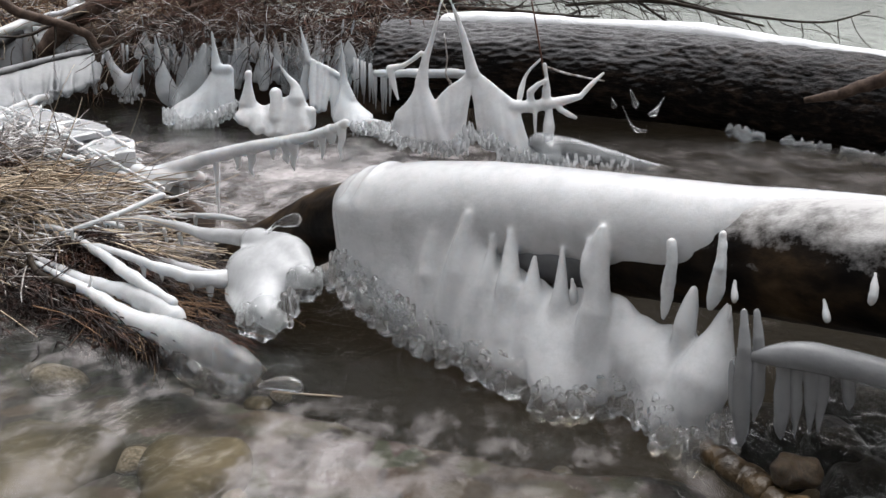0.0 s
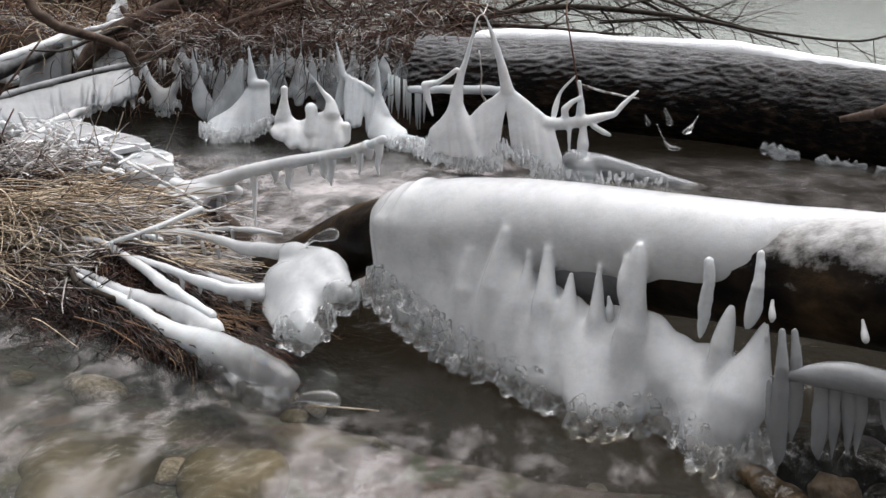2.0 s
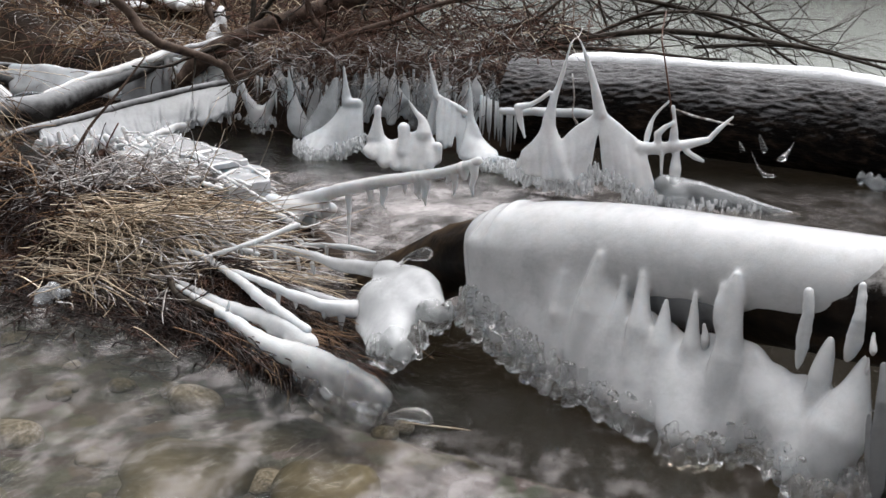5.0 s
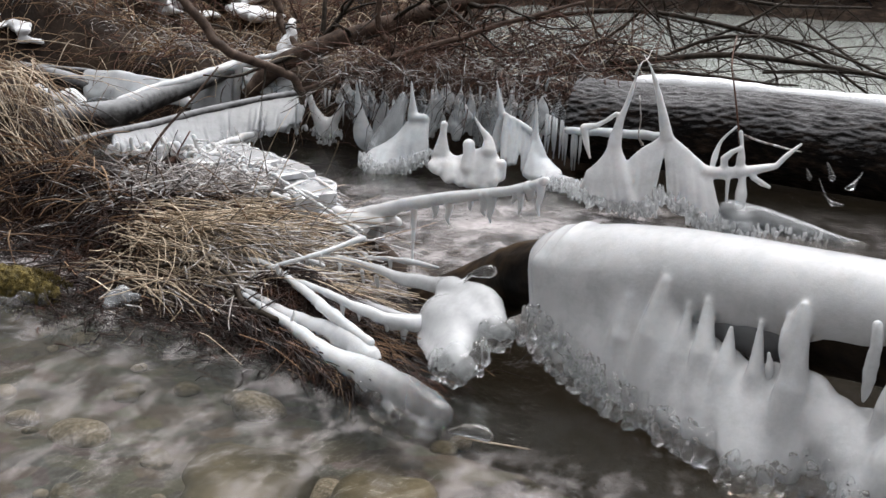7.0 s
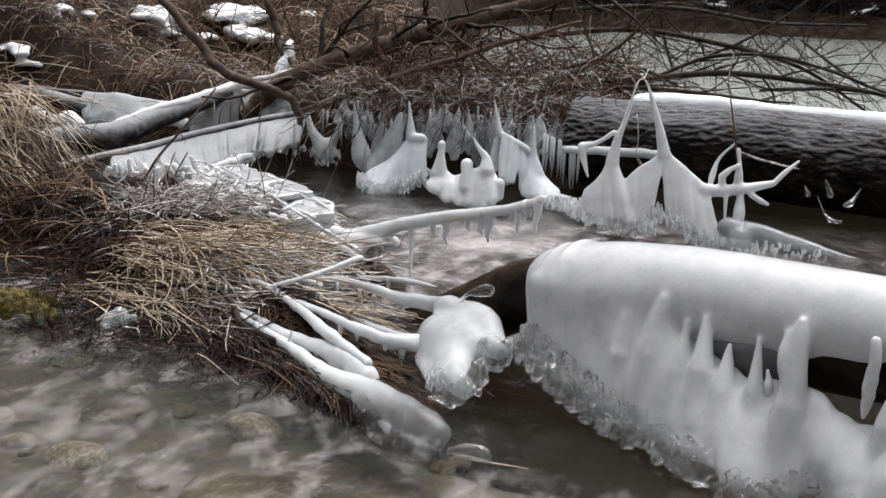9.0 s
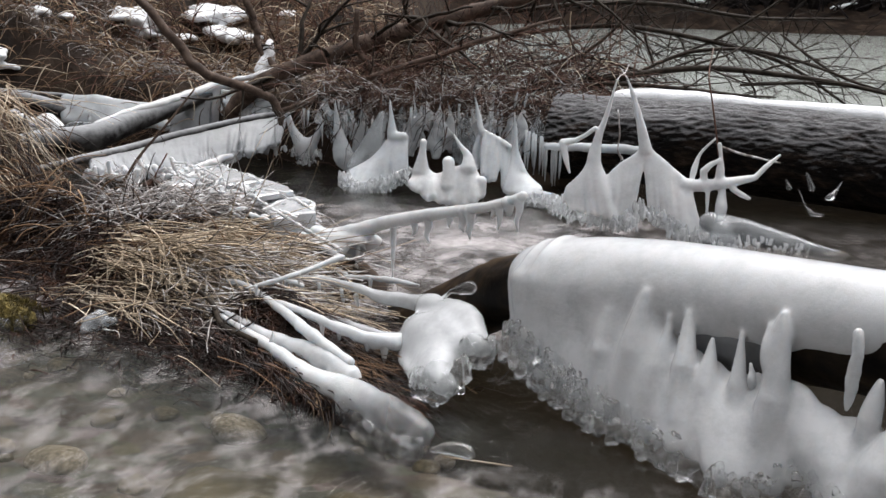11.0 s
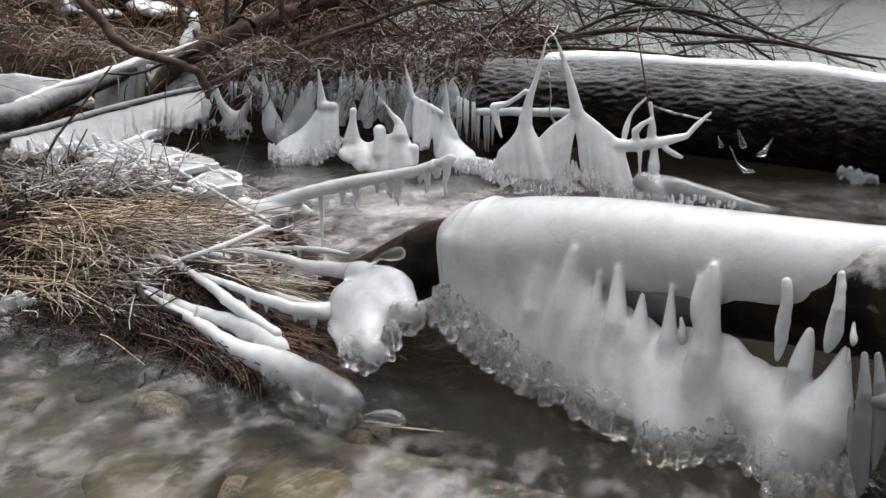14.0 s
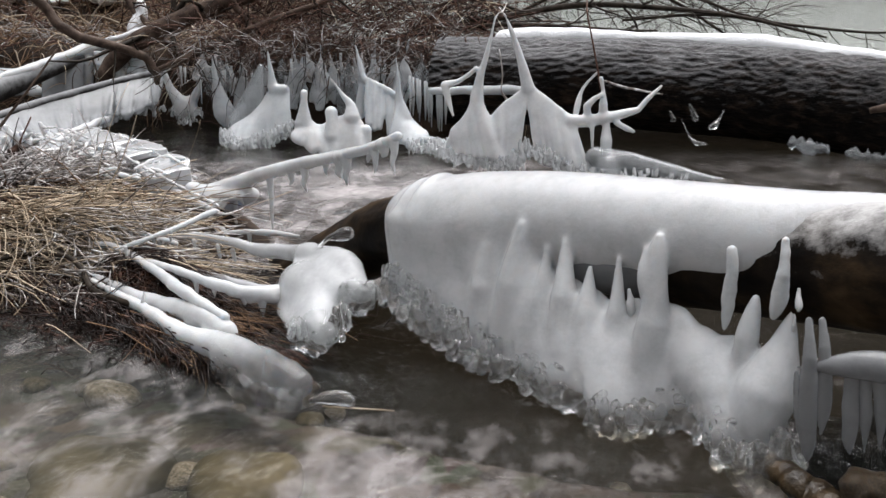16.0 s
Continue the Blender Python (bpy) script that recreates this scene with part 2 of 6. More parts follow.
def water_material():
    """Clear shallow water: gloss by Fresnel over a tinted body, paler where it is beaten white and sky glints are
    painted in.
    """
    m, n, l, b = material("flowing_water")
    n.remove(b)
    out = n["Material Output"]

    def calc(op, a, c, d=None):
        k = n.new("ShaderNodeMath")
        k.operation = op
        for i, v in enumerate((a, c, d)):
            if v is None:
                continue
            if isinstance(v, (int, float)):
                k.inputs[i].default_value = v
            else:
                l.new(v, k.inputs[i])
        return k.outputs[0]

    def ease(v, a, c):
        k = n.new("ShaderNodeMapRange")
        k.interpolation_type = "SMOOTHSTEP"
        k.inputs["From Min"].default_value, k.inputs["From Max"].default_value = a, c
        l.new(v, k.inputs["Value"])
        return k.outputs[0]

    clear, murk, gloss = n.new("ShaderNodeBsdfTransparent"), n.new("ShaderNodeBsdfDiffuse"), n.new("ShaderNodeBsdfGlossy")
    clear.inputs["Color"].default_value = (0.70, 0.66, 0.585, 1)
    murk.inputs["Color"].default_value = (0.62, 0.66, 0.62, 1)
    gloss.inputs["Roughness"].default_value = 0.06
    body, top, fr = n.new("ShaderNodeMixShader"), n.new("ShaderNodeMixShader"), n.new("ShaderNodeFresnel")
    fr.inputs["IOR"].default_value = 1.33
    tc, sep = n.new("ShaderNodeTexCoord"), n.new("ShaderNodeSeparateXYZ")
    l.new(tc.outputs["Object"], sep.inputs[0])
    X, Y = sep.outputs["X"], sep.outputs["Y"]
    # the open river beyond the fallen log is deeper and greener than the brook
    silty = calc("MULTIPLY", ease(X, -0.25, -0.7), ease(Y, 2.4, 2.1))
    l.new(calc("MULTIPLY_ADD", ease(Y, 4.6, 7.5), 0.88, calc("MULTIPLY_ADD", silty, 0.03, 0.007)), body.inputs[0])
    l.new(clear.outputs[0], body.inputs[1])
    l.new(murk.outputs[0], body.inputs[2])
    big = noise_node(n, l, 5.0, 3, 0.5, (1.5, 0.6, 1.0))
    fine = noise_node(n, l, 26.0, 4, 0.55, (1.5, 0.7, 1.0))
    b1 = bump_node(n, l, None, big.outputs["Fac"], 0.3, 0.04)
    b2 = bump_node(n, l, None, fine.outputs["Fac"], 0.8, 0.008, b1)
    l.new(b2.outputs[0], gloss.inputs["Normal"])
    l.new(b2.outputs[0], fr.inputs["Normal"])
    # pale patches with torn edges: beaten water, and sky reflections painted as colour
    warp = noise_node(n, l, 4.2, 5, 0.6)
    cloud = noise_node(n, l, 11.0, 9, 0.66, (1.0, 0.6, 1.0))
    cloud.inputs["Distortion"].default_value = 0.35
    shift = calc("SUBTRACT", warp.outputs["Fac"], 0.5)
    xw, yw = calc("MULTIPLY_ADD", shift, 0.55, X), calc("MULTIPLY_ADD", shift, -0.6, Y)
    churn = calc("MULTIPLY", calc("MULTIPLY", ease(xw, -0.31, -0.25), ease(xw, 0.40, 0.26)), ease(yw, 1.70, 1.61))
    shallow = calc("MULTIPLY", ease(xw, -0.25, -0.5), ease(Y, 2.45, 2.2))
    behind = calc("MULTIPLY", calc("MULTIPLY", ease(Y, 2.25, 2.6), ease(Y, 4.15, 3.6)), calc("MULTIPLY_ADD", ease(X, 0.6, 0.1), 0.72, calc("MULTIPLY", ease(X, 2.6, 1.4), 0.28)))
    spill = calc("MULTIPLY", calc("MULTIPLY", ease(xw, -0.75, -0.5), ease(xw, -0.15, -0.3)), calc("MULTIPLY", ease(yw, 3.1, 3.35), ease(yw, 3.75, 3.5)))
    soft, hard = ease(cloud.outputs["Fac"], 0.36, 0.70), ease(cloud.outputs["Fac"], 0.46, 0.66)
    amount = calc("MULTIPLY", churn, calc("MULTIPLY_ADD", soft, 0.42, calc("MULTIPLY_ADD", ease(xw, 0.0, -0.2), 0.2, -0.12)))
    amount = calc("MAXIMUM", amount, calc("MULTIPLY", shallow, calc("MULTIPLY_ADD", hard, 0.3, 0.0)))
    amount = calc("MAXIMUM", amount, calc("MULTIPLY", behind, calc("MULTIPLY_ADD", soft, 0.75, 0.06)))
    amount = calc("MAXIMUM", amount, calc("MULTIPLY", spill, calc("MULTIPLY_ADD", soft, 0.6, 0.38)))
    pale_mix, foam_and_glint = n.new("ShaderNodeMixShader"), n.new("ShaderNodeBsdfDiffuse")
    foam_and_glint.inputs["Color"].default_value = (0.46, 0.43, 0.425, 1)
    l.new(amount, pale_mix.inputs[0])
    l.new(body.outputs[0], pale_mix.inputs[1])
    l.new(foam_and_glint.outputs[0], pale_mix.inputs[2])
    l.new(fr.outputs[0], top.inputs[0])
    l.new(pale_mix.outputs[0], top.inputs[1])
    l.new(gloss.outputs[0], top.inputs[2])
    l.new(top.outputs[0], out.inputs["Surface"])
    return m


WATER = water_material()


# ---- builders ----
def mesh_of(name, verts, faces, mat, smooth=True):
    me = bpy.data.meshes.new(name)
    me.from_pydata(np.asarray(verts).tolist(), [], np.asarray(faces).tolist() if isinstance(faces, np.ndarray) else faces)
    me.materials.append(mat)
    if smooth:
        me.polygons.foreach_set("use_smooth", [True] * len(me.polygons))
    me.update()
    return me


def thing(name, label, category, at=(0, 0, 0), group="", kind=""):
    """An empty at a thing's base; its parts are children."""
    e = new(name)
    e.empty_display_size = 0.05
    e.location = at
    return tagged(e, label, category, group, kind)


def part(name, me, parent, label="", kind=""):
    ob = new(name, me)
    ob.parent = parent
    base = Vector((0, 0, 0)) if parent.parent else Vector(parent.location)
    ob.matrix_parent_inverse = Matrix.Translation(-base)
    return tagged(ob, label, kind=kind)


def whole(name, me, label, category, group="", kind=""):
    return tagged(new(name, me), label, category, group, kind)


def field_mesh(name, chains, voxel, soft, mat, wob=0.0, wave=25.0, squash=(1, 1, 1)):
    """One smooth skin round tapered capsules that melt into each other. chains: rows of (x, y, z, r) knots."""
    q = np.array(squash, float)
    chains = [np.array(c, float) for c in chains]
    chains = [c if len(c) > 1 else np.vstack([c, c + (0, 0, 1e-4, 0)]) for c in chains]
    every = np.concatenate(chains)
    lo = (every[:, :3] - every[:, 3:]).min(0) - 4 * soft - 3 * voxel
    hi = (every[:, :3] + every[:, 3:]).max(0) + 4 * soft + 3 * voxel
    n = np.ceil((hi - lo) / voxel).astype(int) + 1
    acc = np.full(n, 1e-12, np.float32)
    for c in chains:
        r = c[:, 3].max() + 5 * soft
        i0 = np.clip(((c[:, :3].min(0) - r - lo) / voxel).astype(int), 0, n)
        i1 = np.clip(((c[:, :3].max(0) + r - lo) / voxel).astype(int) + 2, 0, n)
        x, y, z = np.meshgrid(*[lo[k] + voxel * np.arange(i0[k], i1[k]) for k in range(3)], indexing="ij", sparse=True)
        near = None
        for a, b in zip(c[:-1], c[1:]):
            d = (b - a)[:3]
            h = np.clip(((x - a[0]) * d[0] + (y - a[1]) * d[1] + (z - a[2]) * d[2]) / max(d @ d, 1e-9), 0, 1)
            dist = np.sqrt(((x - a[0] - h * d[0]) / q[0]) ** 2 + ((y - a[1] - h * d[1]) / q[1]) ** 2 + ((z - a[2] - h * d[2]) / q[2]) ** 2) - (a[3] + h * (b[3] - a[3]))
            near = dist if near is None else np.minimum(near, dist)
        acc[i0[0]:i1[0], i0[1]:i1[1], i0[2]:i1[2]] += np.exp(np.clip(-near / soft, -25, 25))
    f = -soft * np.log(acc)
    if wob:
        x, y, z = np.meshgrid(*[lo[k] + voxel * np.arange(n[k]) for k in range(3)], indexing="ij", sparse=True)
        f = f + wob * (np.sin(wave * x + 2.1 * np.sin(0.7 * wave * z)) * np.sin(wave * 0.83 * y + 1.3) + 0.6 * np.sin(1.9 * wave * z + 1.7 * np.sin(1.3 * wave * x) + wave * y))
    return net_mesh(name, f, lo, voxel, mat)


def net_mesh(name, f, lo, voxel, mat):
    """The zero surface of a field on a grid, by naive surface nets."""
    ins = f < 0
    c = [ins[i:ins.shape[0] - 1 + i, j:ins.shape[1] - 1 + j, k:ins.shape[2] - 1 + k] for i in (0, 1) for j in (0, 1) for k in (0, 1)]
    total = sum(a.astype(np.int8) for a in c)
    cells = np.argwhere((total > 0) & (total < 8))
    ids = np.full(total.shape, -1, np.int64)
    ids[tuple(cells.T)] = np.arange(len(cells))
    acc, cnt = np.zeros((len(cells), 3)), np.zeros(len(cells))
    corner = [np.array((i, j, k)) for i in (0, 1) for j in (0, 1) for k in (0, 1)]
    for p in corner:
        for ax in range(3):
            if p[ax]:
                continue
            q = p.copy()
            q[ax] = 1
            va, vb = f[tuple((cells + p).T)], f[tuple((cells + q).T)]
            ok = (va < 0) != (vb < 0)
            t = np.where(ok, va / np.where(ok, va - vb, 1), 0)
            add = p + np.outer(t, q - p)
            acc[ok] += add[ok]
            cnt += ok
    verts = lo + voxel * (cells + acc / np.maximum(cnt, 1)[:, None])
    faces = []
    for ax in range(3):
        u, v = (ax + 1) % 3, (ax + 2) % 3
        step = np.zeros(3, int)
        step[ax] = 1
        hi = np.array(f.shape)
        sl0 = [slice(1, hi[k] - 1) for k in range(3)]
        sl1 = list(sl0)
        sl0[ax], sl1[ax] = slice(0, hi[ax] - 1), slice(1, hi[ax])
        a, b = ins[tuple(sl0)], ins[tuple(sl1)]
        at = np.argwhere(a != b)
        base = at + np.array([0 if k == ax else 1 for k in range(3)])
        flip = b[tuple(at.T)]
        du, dv = np.zeros(3, int), np.zeros(3, int)
        du[u], dv[v] = 1, 1
        quad = np.stack([ids[tuple((base - o).T)] for o in (du + dv, dv, 0 * du, du)], 1)
        quad[flip] = quad[flip][:, ::-1]
        faces.append(quad[(quad >= 0).all(1)])
    return mesh_of(name, verts, np.concatenate(faces), mat)


def tubes_mesh(name, lines, mat, sides=4):
    """Many tapered stems in one mesh. lines: arrays of (x, y, z, r) rows."""
    verts, faces, base = [], [], 0
    ang = np.arange(sides) * 2 * math.pi / sides
    for ln in lines:
        ln = np.asarray(ln, float)
        p, r = ln[:, :3], ln[:, 3]
        d = np.gradient(p, axis=0)
        d /= np.maximum(np.linalg.norm(d, axis=1), 1e-9)[:, None]
        ref = np.where(np.abs(d[:, 2:3]) > 0.9, [[1.0, 0, 0]], [[0, 0, 1.0]])
        s = np.cross(d, ref)
        s /= np.maximum(np.linalg.norm(s, axis=1), 1e-9)[:, None]
        t = np.cross(s, d)
        ring = p[:, None] + r[:, None, None] * (np.cos(ang)[None, :, None] * s[:, None] + np.sin(ang)[None, :, None] * t[:, None])
        verts.append(ring.reshape(-1, 3))
        k = len(p)
        i = np.arange(k - 1)[:, None] * sides
        j = np.arange(sides)[None]
        j2 = (j + 1) % sides
        faces += np.stack([base + i + j, base + i + sides + j, base + i + sides + j2, base + i + j2], -1).reshape(-1, 4).tolist()
        faces.append([base + x for x in range(sides)])
        faces.append([base + (k - 1) * sides + x for x in reversed(range(sides))])
        base += k * sides
    return mesh_of(name, np.concatenate(verts), faces, mat)


def spline(knots, n):
    """A smooth line through knots of any width (Catmull-Rom)."""
    k = np.array(knots, float)
    k = np.vstack([2 * k[0] - k[1], k, 2 * k[-1] - k[-2]])
    out = []
    for t in np.linspace(0, len(k) - 3 - 1e-6, n):
        i, u = int(t), t - int(t)
        a, b, c, d = k[i:i + 4]
        out.append(0.5 * (2 * b + (c - a) * u + (2 * a - 5 * b + 4 * c - d) * u * u + (3 * b - a - 3 * c + d) * u ** 3))
    return np.array(out)


def log_mesh(name, axis, mat, along, around, ridge, size, seed=0.0, along_scale=0.33):
    """A trunk with ridged bark along a line of (x, y, z, r) knots, its ends closed."""
    ax = spline(axis, along)
    p = ax[:, :3]
    d = np.gradient(p, axis=0)
    d /= np.linalg.norm(d, axis=1)[:, None]
    s = np.cross(d, (0, 0, 1.0))
    s /= np.linalg.norm(s, axis=1)[:, None]
    t = np.cross(s, d)
    run = np.r_[0, np.cumsum(np.linalg.norm(np.diff(p, axis=0), axis=1))]
    verts, faces = [], []
    for i in range(along):
        for j in range(around):
            a = 2 * math.pi * j / around
            v = Vector((run[i] * size * along_scale + seed, math.cos(a) * ax[i, 3] * size, math.sin(a) * ax[i, 3] * size))
            h = noise.ridged_multi_fractal(v, 0.9, 2.1, 3, 0.9, 2.0) * 0.4 - 0.5 + 0.5 * noise.noise(v * 0.25)
            r = ax[i, 3] * (1 + 0.05 * noise.noise(v * 0.12)) + ridge * h
            verts.append(p[i] + r * (math.cos(a) * s[i] + math.sin(a) * t[i]))
    for i in range(along - 1):
        for j in range(around):
            k = (j + 1) % around
            faces.append([i * around + j, i * around + k, (i + 1) * around + k, (i + 1) * around + j])
    faces.append(list(reversed(range(around))))
    faces.append([(along - 1) * around + j for j in range(around)])
    return mesh_of(name, verts, faces, mat)


def smooth01(a, b, x):
    u = min(max((x - a) / (b - a), 0.0), 1.0)
    return u * u * (3 - 2 * u)


# ---- the ground: stream bed, island, banks, river bed and far shore in one sheet ----
def bank_edge(x):
    return float(np.interp(x, [-6, -2.6, -1.4, -0.9, -0.2, 0.1], [4.6, 4.9, 4.75, 4.5, 4.42, 4.5]))


def island(x, y):
    """How far inside the grassy island a place lies, 0 to 1."""
    best = 0.0
    for cx, cy, rx, ry, turn, share in ((-1.05, 2.85, 0.55, 0.42, -0.3, 1), (-0.72, 2.3, 0.42, 0.17, -0.72, 0.45), (-1.5, 3.2, 0.5, 0.3, 0.3, 1), (-1.1, 3.15, 0.3, 0.3, 0, 1)):
        u = (x - cx) * math.cos(turn) + (y - cy) * math.sin(turn)
        v = -(x - cx) * math.sin(turn) + (y - cy) * math.cos(turn)
        best = max(best, share * (1 - math.hypot(u / rx, v / ry)))
    return max(best, 0.0)


def height(x, y):
    nz = noise.noise(Vector((x * 3, y * 3, 0.3)))
    n2 = noise.noise(Vector((x * 11, y * 11, 2.3)))
    z = -0.075 + 0.03 * nz + 0.008 * n2
    # lowered under the log and at the right, where the bed is coloured dark
    z -= 0.22 * max(smooth01(0.0, 0.3, y - 1.70 + 0.4 * x + 0.2 * nz) * smooth01(-0.6, -0.25, x), smooth01(2.4, 2.8, y), smooth01(0.33, 0.6, x + 0.25 * nz) * smooth01(0.6, 1.1, y))
    z -= 0.6 * smooth01(4.6, 7.0, y)
    k = island(x, y)
    z = max(z, -0.35 + 0.28 * smooth01(0.0, 0.1, k) + (0.15 + 0.04 * nz) * min(k * 2.6, 1.0) ** 0.8 + 0.012 * n2)
    # bank behind the brook
    e = bank_edge(x)
    cut = max(smooth01(-0.75, -1.25, x + 0.13 * (y - 4.6)), smooth01(0.2, -0.1, x) * smooth01(5.6, 5.0, y))
    up = smooth01(e - 0.1, e + 0.35, y) * cut
    side = smooth01(-1.75, -2.15, x + 0.25 * abs(y - 3.2)) * smooth01(3.1, 3.5, y) * smooth01(4.6, 3.9, y)
    keep = max(up, side, smooth01(-2.3, -3.0, x)) * smooth01(20, 12, y)
    z += keep * (max(z, -0.07) - z)
    z += up * (0.36 + 0.06 * nz + 0.02 * n2)
    z += smooth01(e + 0.4, e + 3.2, y) * smooth01(-0.8, -1.6, x + 0.13 * (y - 4.6)) * (0.75 + 0.15 * nz)
    # bank at the side with overhanging grass
    z += side * (0.42 + 0.05 * nz)
    z += smooth01(-2.3, -3.0, x) * smooth01(2.4, 3.4, y) * 0.35
    # the near bank, where one stands
    z += smooth01(0.9, -1.6, y) * (0.5 + 0.12 * nz + 0.03 * n2)
    # far shore
    far = smooth01(26.5, 30, y + 0.5 * nz + 0.12 * x)
    z += far * 1.1 + smooth01(30, 60, y) * 4
    return z


def ground_mesh():
    ys = np.concatenate([np.linspace(-40, 0.6, 14), np.linspace(0.7, 5.6, 150), np.linspace(5.7, 9, 50), np.geomspace(9.3, 400, 46)])
    xs = np.concatenate([-np.geomspace(400, 3.6, 40), np.linspace(-3.5, 2.2, 170), np.geomspace(2.3, 400, 40)])
    verts = [(x, y, height(x, y)) for y in ys for x in xs]
    w = len(xs)
    i, j = np.meshgrid(np.arange(len(ys) - 1), np.arange(w - 1), indexing="ij")
    a = (i * w + j).ravel()
    return mesh_of("ground", verts, np.stack([a, a + 1, a + w + 1, a + w], 1), MUD)


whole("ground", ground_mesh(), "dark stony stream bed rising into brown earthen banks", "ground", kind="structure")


def water_mesh():
    """The brook's surface with its swells and the flat river beyond."""
    ys = np.concatenate([np.linspace(-40, 0.6, 8), np.linspace(0.7, 4.6, 170), np.linspace(4.7, 9, 50), np.geomspace(9.3, 400, 30)])
    xs = np.concatenate([-np.geomspace(400, 3.1, 24), np.linspace(-3, 2.2, 180), np.geomspace(2.3, 400, 24)])
    verts = []
    for y in ys:
        for x in xs:
            near = smooth01(6.0, 4.0, y) * smooth01(-0.5, 0.8, y)
            v = Vector((x * 8 + y * 1.5, y * 4.5 - x * 1.5, 0))
            verts.append((x, y, near * (0.007 * noise.noise(v) + 0.004 * noise.noise(v * 2.3)) + 0.002 * noise.noise(v * 0.2)))
    w = len(xs)
    i, j = np.meshgrid(np.arange(len(ys) - 1), np.arange(w - 1), indexing="ij")
    a = (i * w + j).ravel()
    return mesh_of("water", verts, np.stack([a, a + 1, a + w + 1, a + w], 1), WATER)


whole("water", water_mesh(), "shallow brown brook with rippled surface joining a pale green river", "water", kind="structure")


# ---- the fallen log across the brook, sheathed in ice ----
near_log = thing("fallen_log", "brown waterlogged fallen log lying across the brook, bare at one end", "log", (0.1, 2.1, 0.0))
part("trunk", log_mesh("trunk", [(-0.56, 2.74, -0.085, 0.060), (-0.42, 2.52, 0.002, 0.066), (-0.29, 2.355, 0.098, 0.072), (-0.159, 2.185, 0.180, 0.074), (0.143, 1.958, 0.214, 0.086), (0.450, 1.728, 0.250, 0.094), (0.688, 1.554, 0.272, 0.099), (0.941, 1.364, 0.290, 0.1)], LOG_WOOD, 240, 90, 0.005, 30), near_log)


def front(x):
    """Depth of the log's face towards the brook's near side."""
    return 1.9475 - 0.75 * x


SHEATH = [
    spline([(-0.088, 2.126, 0.200, 0.098), (0.001, 2.055, 0.221, 0.100), (0.143, 1.945, 0.249, 0.092), (0.323, 1.810, 0.265, 0.087), (0.430, 1.732, 0.274, 0.084), (0.495, 1.700, 0.292, 0.068), (0.560, 1.660, 0.322, 0.044), (0.640, 1.600, 0.350, 0.022)], 30),
    spline([(-0.149, 2.150, 0.215, 0.040), (-0.164, 2.129, 0.183, 0.034), (-0.171, 2.103, 0.122, 0.022)], 8),
    [(-0.132, 2.163, 0.202, 0.076), (-0.088, 2.130, 0.202, 0.094)],
]
# frozen ripples round its thin end
for c, r in (((-0.150, 2.172, 0.200), 0.062), ((-0.128, 2.158, 0.204), 0.081), ((-0.098, 2.132, 0.203), 0.0955)):
    SHEATH.append([(c[0] - 0.6 * r * math.cos(a), c[1] - 0.8 * r * math.cos(a), c[2] + r * math.sin(a), 0.0035 + 0.0012 * math.sin(5 * a)) for a in np.linspace(-0.5, 2.4, 22)])
# single cones that run from the sheath down into the skirt
CONES = [
    [(0.054, 1.895, 0.263, 0.004), (0.052, 1.894, 0.244, 0.010), (0.047, 1.892, 0.214, 0.017), (0.043, 1.887, 0.175, 0.025), (0.036, 1.879, 0.126, 0.032), (0.029, 1.871, 0.072, 0.036)],
    [(-0.002, 1.937, 0.211, 0.010), (-0.01, 1.928, 0.162, 0.017), (-0.016, 1.913, 0.115, 0.022)],
    [(0.096, 1.863, 0.23, 0.003), (0.095, 1.861, 0.213, 0.007), (0.091, 1.849, 0.177, 0.012), (0.084, 1.836, 0.131, 0.018), (0.077, 1.822, 0.086, 0.021)],
    [(0.125, 1.841, 0.246, 0.004), (0.125, 1.835, 0.221, 0.011), (0.124, 1.822, 0.186, 0.017), (0.12, 1.803, 0.143, 0.0225), (0.116, 1.77, 0.085, 0.025)],
    [(0.164, 1.813, 0.213, 0.003), (0.163, 1.808, 0.195, 0.008), (0.16, 1.796, 0.165, 0.014), (0.155, 1.775, 0.123, 0.0195), (0.151, 1.747, 0.079, 0.021)],
    [(0.206, 1.783, 0.232, 0.004), (0.206, 1.778, 0.211, 0.007), (0.205, 1.77, 0.177, 0.011), (0.201, 1.757, 0.137, 0.0155), (0.198, 1.738, 0.092, 0.018)],
    [(0.262, 1.739, 0.282, 0.005), (0.261, 1.736, 0.251, 0.015), (0.259, 1.728, 0.207, 0.018), (0.256, 1.72, 0.162, 0.0234), (0.25, 1.708, 0.11, 0.0317), (0.241, 1.692, 0.054, 0.034)],
    [(0.246, 1.751, 0.255, 0.006), (0.241, 1.739, 0.231, 0.009), (0.239, 1.73, 0.205, 0.007), (0.245, 1.725, 0.185, 0.005)],
    [(0.392, 1.641, 0.216, 0.006), (0.388, 1.64, 0.191, 0.013), (0.381, 1.636, 0.156, 0.0175), (0.371, 1.62, 0.108, 0.019)],
    [(0.436, 1.609, 0.202, 0.004), (0.433, 1.608, 0.183, 0.012), (0.426, 1.606, 0.15, 0.0225), (0.415, 1.602, 0.115, 0.0365), (0.402, 1.594, 0.082, 0.046), (0.391, 1.582, 0.051, 0.048), (0.386, 1.57, 0.032, 0.036)],
    [(0.305, 1.71, 0.150, 0.010), (0.308, 1.685, 0.10, 0.022), (0.312, 1.662, 0.055, 0.028)],
    [(0.345, 1.67, 0.135, 0.010), (0.345, 1.642, 0.09, 0.024), (0.345, 1.618, 0.052, 0.028)],
]


